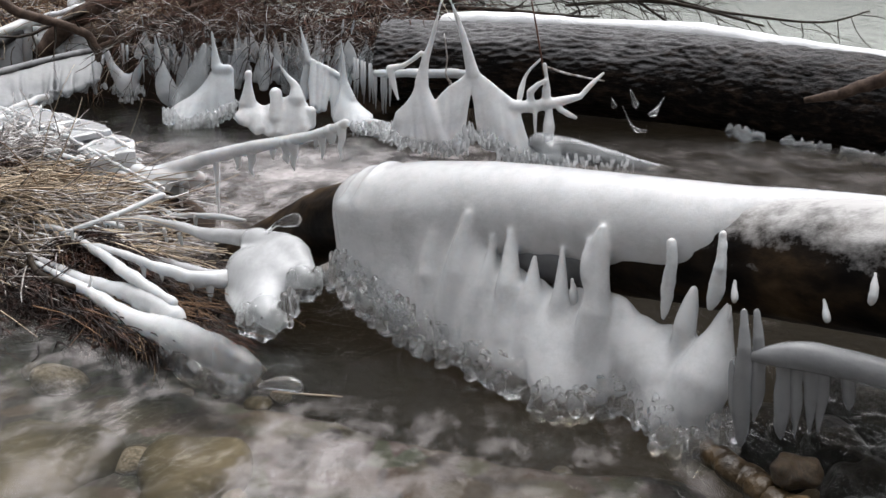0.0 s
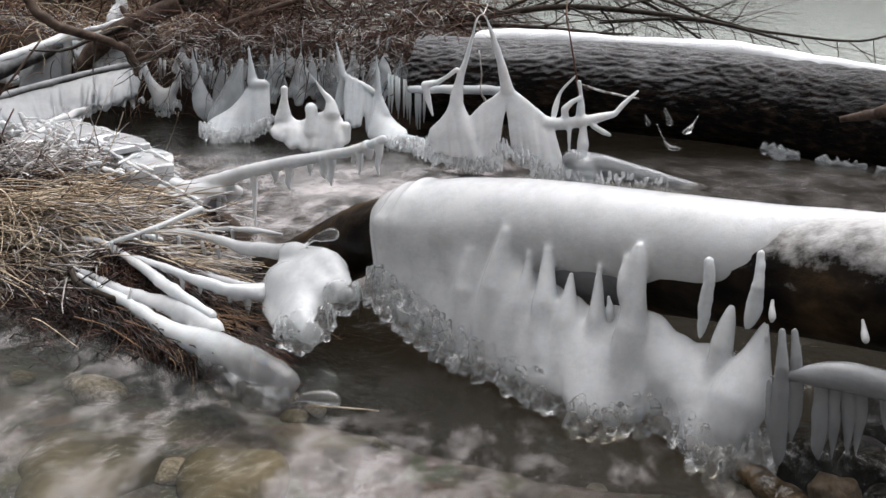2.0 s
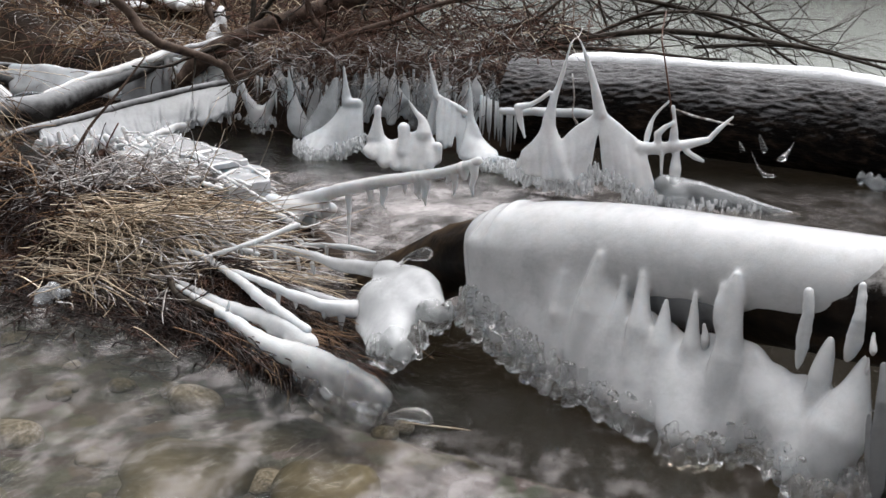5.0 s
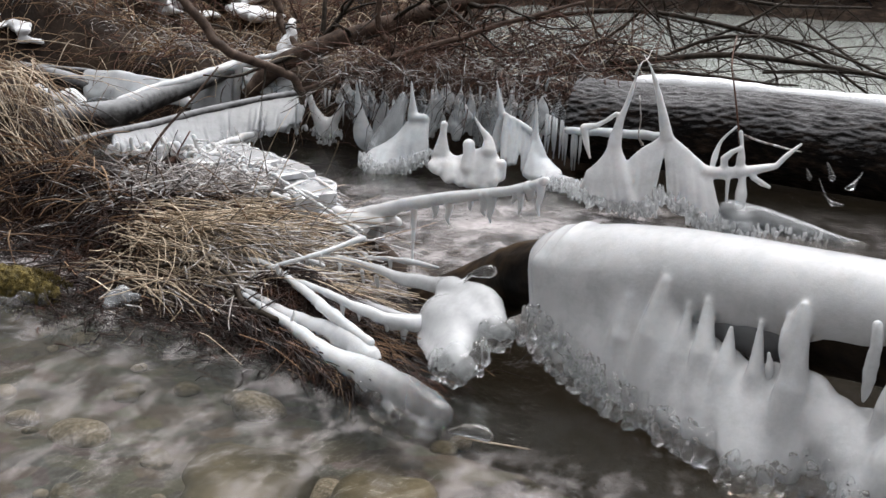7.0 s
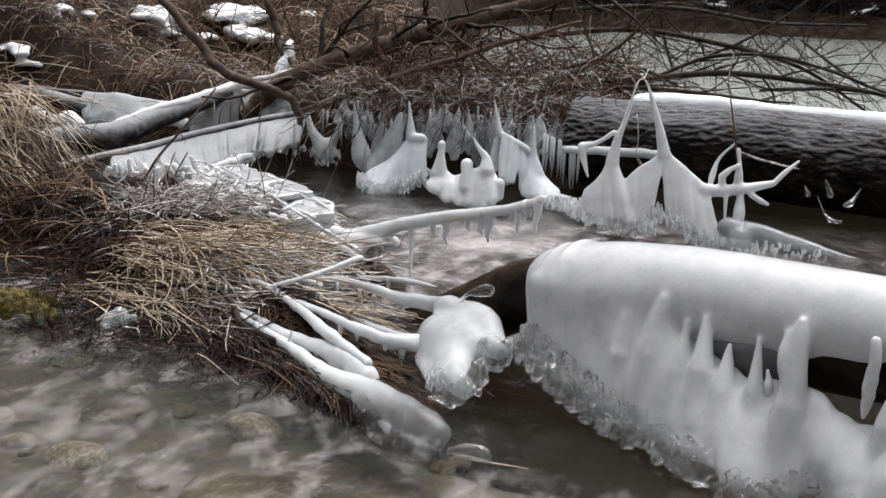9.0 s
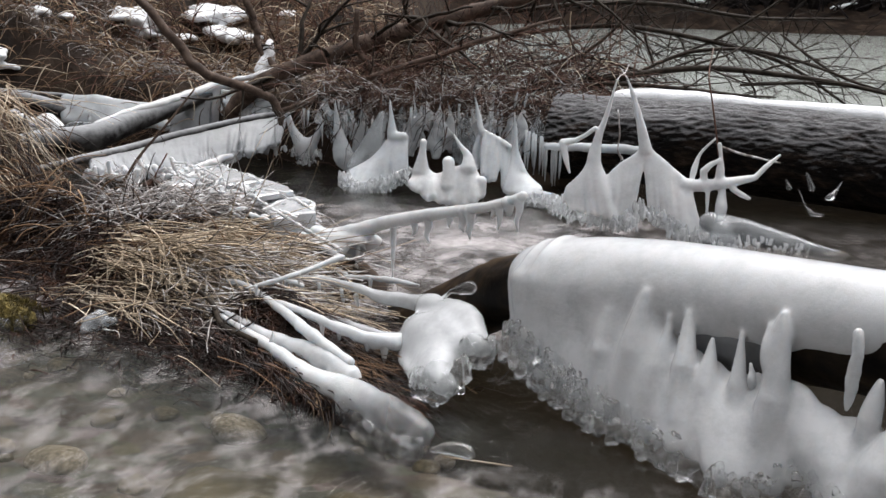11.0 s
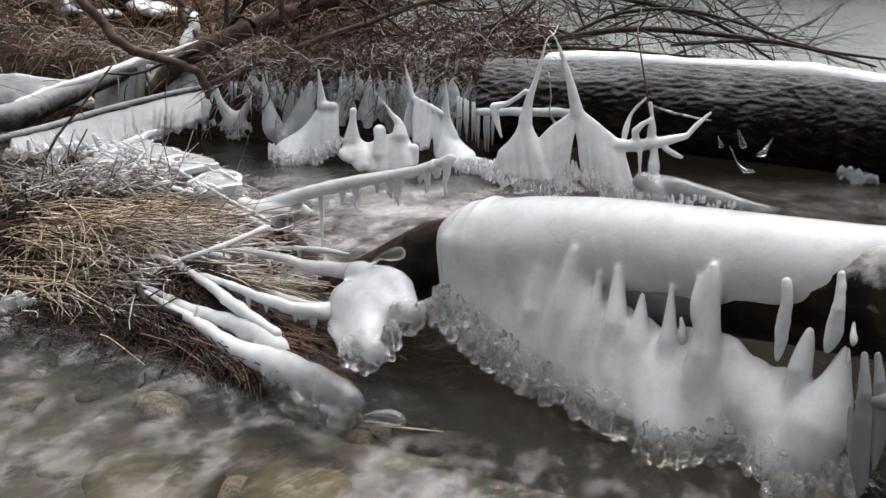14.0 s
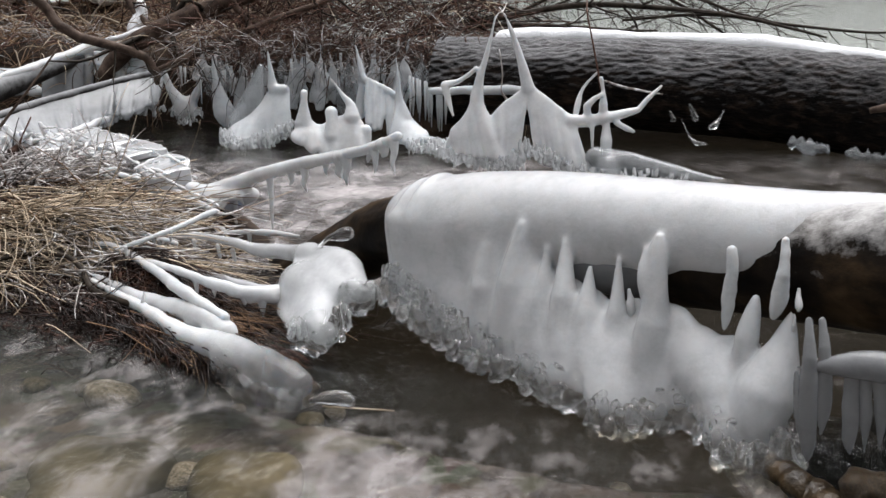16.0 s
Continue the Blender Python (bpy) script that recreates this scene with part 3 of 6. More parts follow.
def skirt_chains():
    """The ice that hangs from the log: a smooth curtain closed at the thin end and open above towards the thick one."""
    out = []
    for x in np.arange(-0.172, 0.44, 0.008):
        # top edge slid along the camera's sight lines to fit its view
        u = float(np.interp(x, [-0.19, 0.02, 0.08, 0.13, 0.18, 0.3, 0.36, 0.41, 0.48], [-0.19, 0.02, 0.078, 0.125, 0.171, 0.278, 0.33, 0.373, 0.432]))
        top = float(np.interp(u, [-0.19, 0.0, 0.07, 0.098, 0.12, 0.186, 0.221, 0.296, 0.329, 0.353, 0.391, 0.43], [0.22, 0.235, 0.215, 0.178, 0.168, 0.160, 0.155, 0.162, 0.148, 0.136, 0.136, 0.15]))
        foot_y = float(np.interp(x, [-0.2, -0.14, -0.08, -0.03, 0.03, 0.08, 0.11, 0.15, 0.185, 0.26, 0.29, 0.325, 0.355, 0.42, 0.46], [2.09, 2.03, 1.965, 1.905, 1.85, 1.80, 1.755, 1.735, 1.685, 1.67, 1.68, 1.65, 1.58, 1.56, 1.61]))
        foot_z = float(np.interp(x, [-0.19, -0.1, 0.0, 0.08, 0.15, 0.19, 0.26, 0.3, 0.33, 0.36], [0.1, 0.06, 0.05, 0.047, 0.045, 0.025, 0.025, 0.045, 0.045, 0.025]))
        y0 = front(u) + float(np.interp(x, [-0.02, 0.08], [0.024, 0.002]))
        w = 0.004 * math.sin(61 * x + 2 * math.sin(23 * x)) + 0.002 * math.sin(173 * x + 1)
        thick = float(np.interp(x, [-0.02, 0.09], [0.022, 0.006]))
        foot = np.array([x * 0.96, foot_y + 0.02 + w, foot_z])
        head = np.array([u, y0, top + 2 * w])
        pull = 0.5 * (head + foot) + np.array([0, float(np.interp(x, [0.0, 0.09, 0.33, 0.4], [-0.008, -0.014, -0.016, -0.012])) + w, float(np.interp(x, [0.0, 0.09], [0.0, 0.006]))])
        rows = []
        for v in np.linspace(0, 1, 15):
            p = (1 - v) ** 2 * head + 2 * v * (1 - v) * pull + v * v * foot
            rows.append((*p, thick + (0.014 - thick) * min(2.2 * v, 1.0)))
        out.append(rows)
    for c in CONES:
        line = spline(c, 44)
        line[-16:, 3] *= np.linspace(1.0, 0.55, 16)
        line[-16:, 1] += np.linspace(0.0, 0.012, 16)
        out.append(line)
    return out


sheath = thing("ice_sheath", "thick white ice sheath with a skirt of fused icicles", "ice formation", (0.1, 2.0, 0.0))
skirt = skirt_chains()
part("ice_glaze", field_mesh("ice_glaze", [spline([(-0.05, 2.10, 0.195, 0.070), (0.06, 2.02, 0.202, 0.084), (0.143, 1.955, 0.212, 0.088), (0.26, 1.868, 0.226, 0.088), (0.34, 1.81, 0.24, 0.078)], 14)], 0.006, 0.004, ICE_SHADED, 0.0005, 30), sheath, "thin ice glaze on the log's underside, shade in its tone")
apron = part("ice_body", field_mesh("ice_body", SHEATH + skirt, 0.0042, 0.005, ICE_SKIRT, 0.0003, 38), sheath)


def hanger(rows, mat):
    line = spline(rows, 26)
    lump = [(*k[:3], k[3] * (1 + 0.13 * noise.noise(Vector((0.9 * i, 70 * rows[0][0], 0))))) for i, k in enumerate(line)]
    return field_mesh("icicle", [lump], 0.003, 0.002, mat, 0.0006, 130)


for rows in (
    [(0.359, 1.662, 0.282, 0.008), (0.359, 1.656, 0.248, 0.0091), (0.357, 1.658, 0.221, 0.0105), (0.355, 1.659, 0.189, 0.0088), (0.353, 1.661, 0.163, 0.0035)],
    [(0.425, 1.622, 0.306, 0.006), (0.422, 1.609, 0.267, 0.0085), (0.42, 1.611, 0.241, 0.0115), (0.417, 1.613, 0.214, 0.0116), (0.413, 1.616, 0.197, 0.006)],
    [(0.222, 1.765, 0.19, 0.003), (0.225, 1.756, 0.164, 0.0073), (0.225, 1.757, 0.142, 0.0023)],
    [(0.444, 1.61, 0.238, 0.0025), (0.442, 1.594, 0.22, 0.0055), (0.442, 1.594, 0.213, 0.0034)],
    [(0.440, 1.606, 0.204, 0.002), (0.438, 1.597, 0.192, 0.0039), (0.437, 1.598, 0.183, 0.0047)],
    [(0.551, 1.53, 0.237, 0.0025), (0.551, 1.512, 0.218, 0.0054), (0.552, 1.512, 0.211, 0.0029)],
    [(0.603, 1.49, 0.29, 0.003), (0.599, 1.477, 0.265, 0.0065), (0.597, 1.478, 0.252, 0.0049)],
):
    part("icicle", hanger(rows, ICE), sheath, "blunt white icicle")

# ---- the far log with snow on its back ----
far_axis = [(-0.25, 4.56, 0.2, 0.165), (0.0, 4.5, 0.2, 0.17), (0.4, 4.43, 0.203, 0.172), (0.9, 4.3, 0.178, 0.175), (1.3, 4.12, 0.14, 0.178), (1.8, 3.88, 0.085, 0.18), (2.4, 3.6, 0.03, 0.18)]
far_log = thing("snowy_log", "thick dark fallen trunk with furrowed bark and a snow cap", "log", (0.8, 4.3, 0.0))
part("trunk", log_mesh("trunk", far_axis, BARK, 480, 190, 0.015, 58, 7.0, 0.27), far_log)
cap_line = spline(far_axis[1:], 60)
part("snow_cap", field_mesh("snow_cap", [[(x, y + 0.03, z + r - 0.012 + 0.004 * math.sin(9 * x), 0.036 + 0.005 * math.sin(7 * x + 1)) for x, y, z, r in cap_line], [(x, y + 0.075, z + r - 0.028, 0.03) for x, y, z, r in cap_line]], 0.008, 0.01, SNOW, 0.002, 30), far_log, "smooth white snow")


# an ice-coated branch under the log's bare end, with flat icicles
low = thing("iced_branch", "low branch in thick ice, darkened for the log's shade, with broad hanging icicles", "ice formation", (0.6, 1.7, 0.05))
part("ice_body", field_mesh("ice_body", [spline([(0.425, 1.505, 0.160, 0.003), (0.45, 1.49, 0.168, 0.009), (0.48, 1.478, 0.174, 0.017), (0.517, 1.47, 0.175, 0.0215), (0.572, 1.46, 0.168, 0.021), (0.625, 1.44, 0.160, 0.021), (0.74, 1.40, 0.146, 0.021)], 20)], 0.005, 0.006, ICE_SHADED, 0.0005, 50), low)
for a in ([(0.435, 1.51, 0.226, 0.005), (0.435, 1.49, 0.176, 0.0102), (0.436, 1.49, 0.109, 0.0141), (0.44, 1.49, 0.057, 0.011), (0.441, 1.49, 0.027, 0.002)],
          [(0.453, 1.51, 0.225, 0.005), (0.455, 1.49, 0.177, 0.0094), (0.458, 1.49, 0.109, 0.0102), (0.456, 1.49, 0.071, 0.0031)],
          [(0.421, 1.50, 0.155, 0.004), (0.423, 1.49, 0.109, 0.0063), (0.43, 1.49, 0.057, 0.002)],
          [(0.488, 1.48, 0.165, 0.0102), (0.489, 1.475, 0.101, 0.0118), (0.49, 1.475, 0.067, 0.0086), (0.492, 1.475, 0.048, 0.0016)],
          [(0.505, 1.48, 0.165, 0.0094), (0.509, 1.475, 0.101, 0.0086), (0.511, 1.475, 0.05, 0.0016)],
          [(0.523, 1.48, 0.165, 0.0118), (0.529, 1.475, 0.11, 0.0102), (0.53, 1.475, 0.052, 0.0016)],
          [(0.539, 1.48, 0.165, 0.011), (0.543, 1.475, 0.11, 0.0102), (0.542, 1.475, 0.057, 0.0016)],
          [(0.573, 1.47, 0.16, 0.011), (0.577, 1.465, 0.119, 0.0086), (0.579, 1.465, 0.1, 0.0024)]):
    part("icicle", field_mesh("icicle", [spline(a, 9)], 0.003, 0.003, ICE_SHADED, 0.0006, 70, (1.0, 0.6, 1.0)), low)


# ---- ice teeth on the brook's far edge ----
def beads(rnd, path, n, size, drop, spread=0.006):
    """Short hanging drops of clear ice along a line."""
    line = spline(path, n)
    out = []
    for x, y, z in line[:, :3]:
        x, y, z = x + rnd.uniform(-spread, spread), y + rnd.uniform(-spread, spread), z + rnd.uniform(-spread, spread)
        r, h = size * rnd.uniform(0.35, 1.0), drop * rnd.uniform(0.2, 1.0)
        out.append([(x, y, z + h * 0.6, r * 0.8), (x + rnd.uniform(-0.3, 0.3) * h, y - 0.2 * h, z - 0.4 * h, r)])
    return out


def veil(ridge, foot, n, r0, r1, seed=0, rough=1.0):
    """A sheet of ice that falls from a ridge line to a foot line, faintly streaked."""
    rr = random.Random(seed)
    out, n = [], 2 * n
    for i, (a, b) in enumerate(zip(spline(ridge, n), spline(foot, n))):
        b = b + rough * np.array([rr.uniform(-0.004, 0.004), rr.uniform(-0.006, 0.006), rr.uniform(-0.004, 0.010)])
        f = 1 + 0.14 * rough * math.sin(1.9 * i + seed)
        m = 0.5 * (a + b) + np.array([0, -0.008, 0.35 * abs(b[0] - a[0]) * -0.3])
        out.append(spline([(*a[:3], r0), (*m[:3], 0.5 * (r0 + r1)), (*b[:3], r1 * f)], 6))
    return out


def ice_tooth(label, chains, voxel=0.006, soft=0.007, mat=None, fringe=None, n=0, size=0.008, drop=0.02, seed=1, wob=0.0006):
    lowest = min((k for c in chains for k in c), key=lambda k: k[2])
    t = thing("ice_tooth", label, "ice formation", (lowest[0], lowest[1], max(lowest[2] - lowest[3], 0.0)), "ice teeth along the brook")
    body = part("ice_body", field_mesh("ice_body", chains, voxel, soft, mat or ICE_TOOTH, wob, 45), t)
    if fringe:
        part("ice_fringe", field_mesh("ice_fringe", beads(random.Random(seed), fringe, int(n * 2.4), size * 0.62, drop * 0.9, 0.022), 0.003, 0.001, ICE_BUBBLE), body, "clear glassy drops", "stuff")
    return t


# the star-shaped tooth in front of the snowy log
ice_tooth("white star-shaped ice tooth with spiky arms grown round thin twigs", [
    spline([(-0.020, 3.680, 0.497, 0.003), (-0.046, 3.680, 0.385, 0.008), (-0.069, 3.680, 0.313, 0.013), (-0.079, 3.680, 0.246, 0.02)], 12),
    *veil([(-0.086, 3.680, 0.268), (-0.097, 3.680, 0.226), (-0.122, 3.680, 0.180), (-0.160, 3.690, 0.142)], [(-0.040, 3.640, 0.065), (-0.077, 3.650, 0.066), (-0.118, 3.660, 0.076), (-0.171, 3.700, 0.080)], 7, 0.006, 0.008, 1),
    *veil([(-0.082, 3.680, 0.268), (-0.064, 3.680, 0.223), (-0.042, 3.680, 0.175)], [(-0.036, 3.640, 0.060), (-0.018, 3.640, 0.058), (0.000, 3.640, 0.055)], 3, 0.008, 0.009, 2),
    [(-0.082, 3.680, 0.337, 0.008), (-0.111, 3.690, 0.312, 0.007), (-0.141, 3.700, 0.293, 0.009), (-0.182, 3.700, 0.283, 0.013), (-0.173, 3.700, 0.241, 0.011), (-0.157, 3.700, 0.186, 0.004)],
    spline([(0.008, 3.680, 0.508, 0.003), (0.035, 3.680, 0.438, 0.008), (0.058, 3.680, 0.368, 0.013), (0.082, 3.680, 0.275, 0.021)], 12),
    *veil([(0.078, 3.680, 0.275), (0.047, 3.680, 0.251), (0.004, 3.680, 0.222), (-0.029, 3.680, 0.183)], [(0.049, 3.650, 0.070), (0.027, 3.650, 0.059), (0.000, 3.650, 0.057), (-0.028, 3.660, 0.086)], 6, 0.007, 0.009, 3),
    *veil([(0.082, 3.680, 0.275), (0.119, 3.680, 0.254), (0.168, 3.670, 0.217), (0.221, 3.660, 0.175)], [(0.108, 3.660, 0.097), (0.150, 3.640, 0.071), (0.200, 3.620, 0.042), (0.268, 3.620, 0.029)], 9, 0.008, 0.009, 4),
    [(0.212, 3.660, 0.172, 0.02), (0.274, 3.660, 0.171, 0.019), (0.360, 3.670, 0.187, 0.016), (0.429, 3.680, 0.203, 0.010), (0.460, 3.690, 0.238, 0.008), (0.501, 3.700, 0.275, 0.004)],
    [(0.319, 3.670, 0.179, 0.015), (0.318, 3.670, 0.224, 0.014), (0.318, 3.670, 0.260, 0.006), (0.310, 3.670, 0.304, 0.008)],
    spline([(0.231, 3.680, 0.176, 0.008), (0.239, 3.690, 0.219, 0.010), (0.256, 3.700, 0.270, 0.006), (0.300, 3.690, 0.321, 0.004)], 10),
    [(0.269, 3.660, 0.186, 0.012), (0.266, 3.660, 0.218, 0.012), (0.288, 3.660, 0.241, 0.009), (0.311, 3.660, 0.254, 0.007)],
    [(0.328, 3.660, 0.154, 0.012), (0.328, 3.650, 0.110, 0.019), (0.326, 3.640, 0.066, 0.016)],
    [(0.283, 3.650, 0.161, 0.008), (0.284, 3.640, 0.090, 0.005)],
    [(0.361, 3.660, 0.165, 0.009), (0.389, 3.660, 0.149, 0.010), (0.413, 3.660, 0.138, 0.006)],
], 0.0045, 0.0032, fringe=[(-0.227, 3.760, 0.076), (-0.138, 3.700, 0.056), (-0.054, 3.660, 0.045), (0.037, 3.640, 0.043), (0.055, 3.660, 0.082), (0.160, 3.630, 0.055), (0.225, 3.600, 0.008), (0.276, 3.600, 0.019)], n=300, size=0.010, drop=0.034, seed=3)
# its low wet tail that dips into the brook
ice_tooth("low grey ice tail melting into the dark brook water", [
    spline([(0.297, 3.62, 0.060, 0.036), (0.367, 3.62, 0.048, 0.038), (0.454, 3.62, 0.028, 0.036), (0.541, 3.62, 0.006, 0.032), (0.628, 3.6, -0.008, 0.022), (0.715, 3.6, -0.016, 0.011)], 16),
    [(0.329, 3.59, 0.034, 0.036), (0.336, 3.58, 0.006, 0.036)],
], mat=ICE_GREY, fringe=[(0.303, 3.55, 0.012), (0.344, 3.55, 0.002), (0.384, 3.55, 0.008), (0.434, 3.55, 0.018), (0.487, 3.55, 0.004), (0.538, 3.55, 0.0), (0.598, 3.55, 0.0)], n=34, size=0.011, drop=0.02, seed=5)

# the row under the brushy bank
ice_tooth("small forked ice tooth under a dark branch", [
    spline([(-1.398, 4.7, 0.230, 0.012), (-1.375, 4.7, 0.159, 0.017), (-1.339, 4.7, 0.105, 0.030), (-1.316, 4.7, 0.085, 0.034)], 8),
    spline([(-1.316, 4.7, 0.085, 0.03), (-1.275, 4.7, 0.128, 0.018), (-1.251, 4.7, 0.190, 0.008)], 8),
    [(-1.363, 4.7, 0.07, 0.018), (-1.323, 4.69, 0.06, 0.022), (-1.279, 4.7, 0.066, 0.018)],
], fringe=[(-1.378, 4.690, 0.058), (-1.310, 4.680, 0.042), (-1.253, 4.680, 0.052)], n=26, size=0.011, drop=0.03, seed=6, soft=0.009)
ice_tooth("pointed ice drop hanging from thin twigs over the brook", [
    spline([(-1.139, 4.5, 0.300, 0.005), (-1.133, 4.5, 0.229, 0.012), (-1.122, 4.5, 0.161, 0.026), (-1.107, 4.5, 0.093, 0.042), (-1.094, 4.5, 0.062, 0.034)], 10),
], mat=ICE_WET)
ice_tooth("broad rounded ice tooth with a bubbly foot in the brook", [
    spline([(-0.876, 4.3, 0.341, 0.004), (-0.87, 4.3, 0.275, 0.010), (-0.866, 4.3, 0.215, 0.020)], 6),
    [(-0.862, 4.29, 0.203, 0.017), (-0.822, 4.29, 0.203, 0.017)],
    *veil([(-0.812, 4.30, 0.198), (-0.84, 4.30, 0.2), (-0.87, 4.30, 0.19), (-0.9, 4.30, 0.15), (-0.946, 4.30, 0.105), (-1.005, 4.30, 0.068), (-1.035, 4.29, 0.045)], [(-0.805, 4.25, 0.072), (-0.835, 4.24, 0.052), (-0.875, 4.24, 0.038), (-0.919, 4.23, 0.026), (-0.963, 4.22, 0.018), (-1.0, 4.23, 0.014), (-1.03, 4.25, 0.022)], 12, 0.010, 0.014, 5, 0.9),
], 0.005, 0.004, mat=ICE_WET, fringe=[(-1.04, 4.23, 0.045), (-1.01, 4.2, 0.012), (-0.96, 4.19, 0.004), (-0.9, 4.2, 0.02), (-0.834, 4.21, 0.043), (-0.795, 4.22, 0.066)], n=190, size=0.011, drop=0.03, seed=8)
ice_tooth("grey back fold of ice behind the broad tooth", [
    *veil([(-0.93, 4.42, 0.275), (-0.965, 4.42, 0.215), (-1.0, 4.41, 0.155), (-1.04, 4.40, 0.095)], [(-0.93, 4.36, 0.12), (-0.96, 4.36, 0.10), (-0.99, 4.36, 0.085), (-1.04, 4.35, 0.06)], 7, 0.010, 0.016, 7, 0.5),
], 0.006, 0.006, mat=ICE_GREY)
ice_tooth("white ice tooth with three blunt knobs standing in the brook", [
    spline([(-0.701, 4.05, 0.218, 0.014), (-0.702, 4.05, 0.191, 0.012), (-0.705, 4.05, 0.156, 0.019), (-0.708, 4.05, 0.114, 0.030)], 8),
    spline([(-0.606, 4.04, 0.150, 0.023), (-0.603, 4.03, 0.122, 0.021), (-0.601, 4.02, 0.07, 0.028)], 6),
    spline([(-0.591, 4.05, 0.251, 0.004), (-0.565, 4.05, 0.211, 0.008), (-0.538, 4.05, 0.176, 0.016), (-0.532, 4.04, 0.135, 0.028)], 8),
    [(-0.483, 4.03, 0.09, 0.019), (-0.488, 4.03, 0.048, 0.024)],
    *veil([(-0.738, 4.05, 0.075), (-0.715, 4.05, 0.105), (-0.692, 4.05, 0.115), (-0.65, 4.05, 0.095), (-0.603, 4.05, 0.115), (-0.558, 4.05, 0.13), (-0.525, 4.05, 0.14), (-0.495, 4.05, 0.09)], [(-0.735, 4.02, 0.06), (-0.71, 4.01, 0.05), (-0.683, 4.01, 0.038), (-0.641, 4.0, 0.022), (-0.599, 4.0, 0.014), (-0.558, 4.0, 0.012), (-0.52, 4.0, 0.018), (-0.487, 4.01, 0.036)], 12, 0.011, 0.015, 11, 1.2),
], 0.0045, 0.0032)
ice_tooth("tall streaked ice curtain hanging from a twig into the brook", [
    spline([(-0.549, 4.31, 0.360, 0.004), (-0.531, 4.3, 0.283, 0.010), (-0.514, 4.29, 0.234, 0.014), (-0.45, 4.28, 0.208, 0.012), (-0.40, 4.26, 0.182, 0.011)], 12),
    spline([(-0.519, 4.3, 0.241, 0.009), (-0.533, 4.3, 0.181, 0.016), (-0.539, 4.29, 0.110, 0.022)], 7),
    *[spline([(xa, 4.28, za, 0.010), (xb, 4.25, zb, 0.015), (xc, 4.21, zc, 0.011)], 7) for xa, za, xb, zb, xc, zc in ((-0.50, 0.235, -0.502, 0.16, -0.498, 0.085), (-0.475, 0.222, -0.478, 0.15, -0.476, 0.065), (-0.452, 0.21, -0.452, 0.14, -0.456, 0.07), (-0.428, 0.197, -0.424, 0.13, -0.42, 0.045), (-0.402, 0.182, -0.400, 0.12, -0.404, 0.055))],
], 0.005, 0.0025, mat=ICE_WET)
ice_tooth("flared ice tooth under a thin frosted twig", [
    spline([(-0.389, 4.2, 0.322, 0.004), (-0.383, 4.2, 0.249, 0.008), (-0.381, 4.2, 0.18, 0.014), (-0.364, 4.19, 0.112, 0.026)], 10),
    *veil([(-0.381, 4.2, 0.17), (-0.36, 4.2, 0.12), (-0.32, 4.18, 0.08), (-0.28, 4.14, 0.055)], [(-0.40, 4.13, 0.04), (-0.36, 4.12, 0.03), (-0.316, 4.1, 0.03), (-0.271, 4.08, 0.036)], 8, 0.009, 0.012, 14, 0.9),
    [(-0.288, 4.100, 0.043, 0.016), (-0.221, 4.000, 0.050, 0.013), (-0.177, 3.900, 0.055, 0.011)],
], 0.005, 0.004, mat=ICE_WET, fringe=[(-0.339, 4.080, 0.024), (-0.261, 4.010, 0.031), (-0.195, 3.900, 0.042), (-0.152, 3.800, 0.051)], n=120, size=0.010, drop=0.022, seed=10)

# frozen drapes and thin icicles behind the teeth, hung from the bank's twigs
back_veil = thing("ice_veil", "pale torn drapes of ice and thin icicles under frosted overhanging twigs", "ice formation", (-0.854, 4.550, 0.030))
rnd = random.Random(12)
for k in range(17):
    x = -1.22 + 0.88 * k / 16 + rnd.uniform(-0.02, 0.02)
    y = 4.64 - 0.08 * k / 16 + rnd.uniform(-0.04, 0.04)
    top, wide, drop = rnd.uniform(0.24, 0.31), rnd.uniform(0.03, 0.07), rnd.uniform(0.09, 0.2)
    sheet = veil([(x - 0.3 * wide, y, top - 0.01), (x, y, top), (x + 0.3 * wide, y, top - 0.02)], [(x - wide, y - 0.02, top - drop * 0.8), (x, y - 0.02, top - drop), (x + wide, y - 0.02, top - drop * rnd.uniform(0.4, 0.9))], 5, 0.004, 0.009, k, 1.6)
    part("ice_drape", field_mesh("ice_drape", sheet + [[(x + rnd.uniform(-0.02, 0.02), y, top + 0.09, 0.003), (x, y, top, 0.006)]], 0.006, 0.004, ICE_GREY if k % 5 == 1 else ICE_WET, 0.002, 60), back_veil)
for k in range(46):
    x, y = rnd.uniform(-1.42, -0.3), rnd.uniform(4.52, 4.68)
    top, drop = rnd.uniform(0.2, 0.31), rnd.uniform(0.04, 0.13)
    part("icicle", tubes_mesh("icicle", [[(x, y, top, 0.006), (x, y, top - 0.5 * drop, 0.005), (x + rnd.uniform(-0.004, 0.004), y, top - drop, 0.0015)]], ICE_WET, 6), back_veil)
for u in np.linspace(0, 1, 11):
    x, y = -0.36 + 0.14 * u + rnd.uniform(-0.008, 0.008), 4.42 - 0.03 * u
    dz = rnd.uniform(-0.03, 0.02)
    part("icicle", tubes_mesh("icicle", [[(x, y, 0.235 - 0.05 * u, 0.006), (x, y, 0.15 - 0.04 * u, 0.007), (x + rnd.uniform(-0.004, 0.004), y, 0.085 - 0.05 * u + dz, 0.002)]], ICE_WET, 6), back_veil)
whole("frosted_stick", field_mesh("frosted_stick", [[(-0.273, 4.350, 0.183, 0.014), (-0.102, 4.330, 0.189, 0.018), (0.076, 4.300, 0.192, 0.018)]], 0.006, 0.006, ICE_WET, 0.002, 50), "grey ice-coated stick lying against the snowy log", "stick")

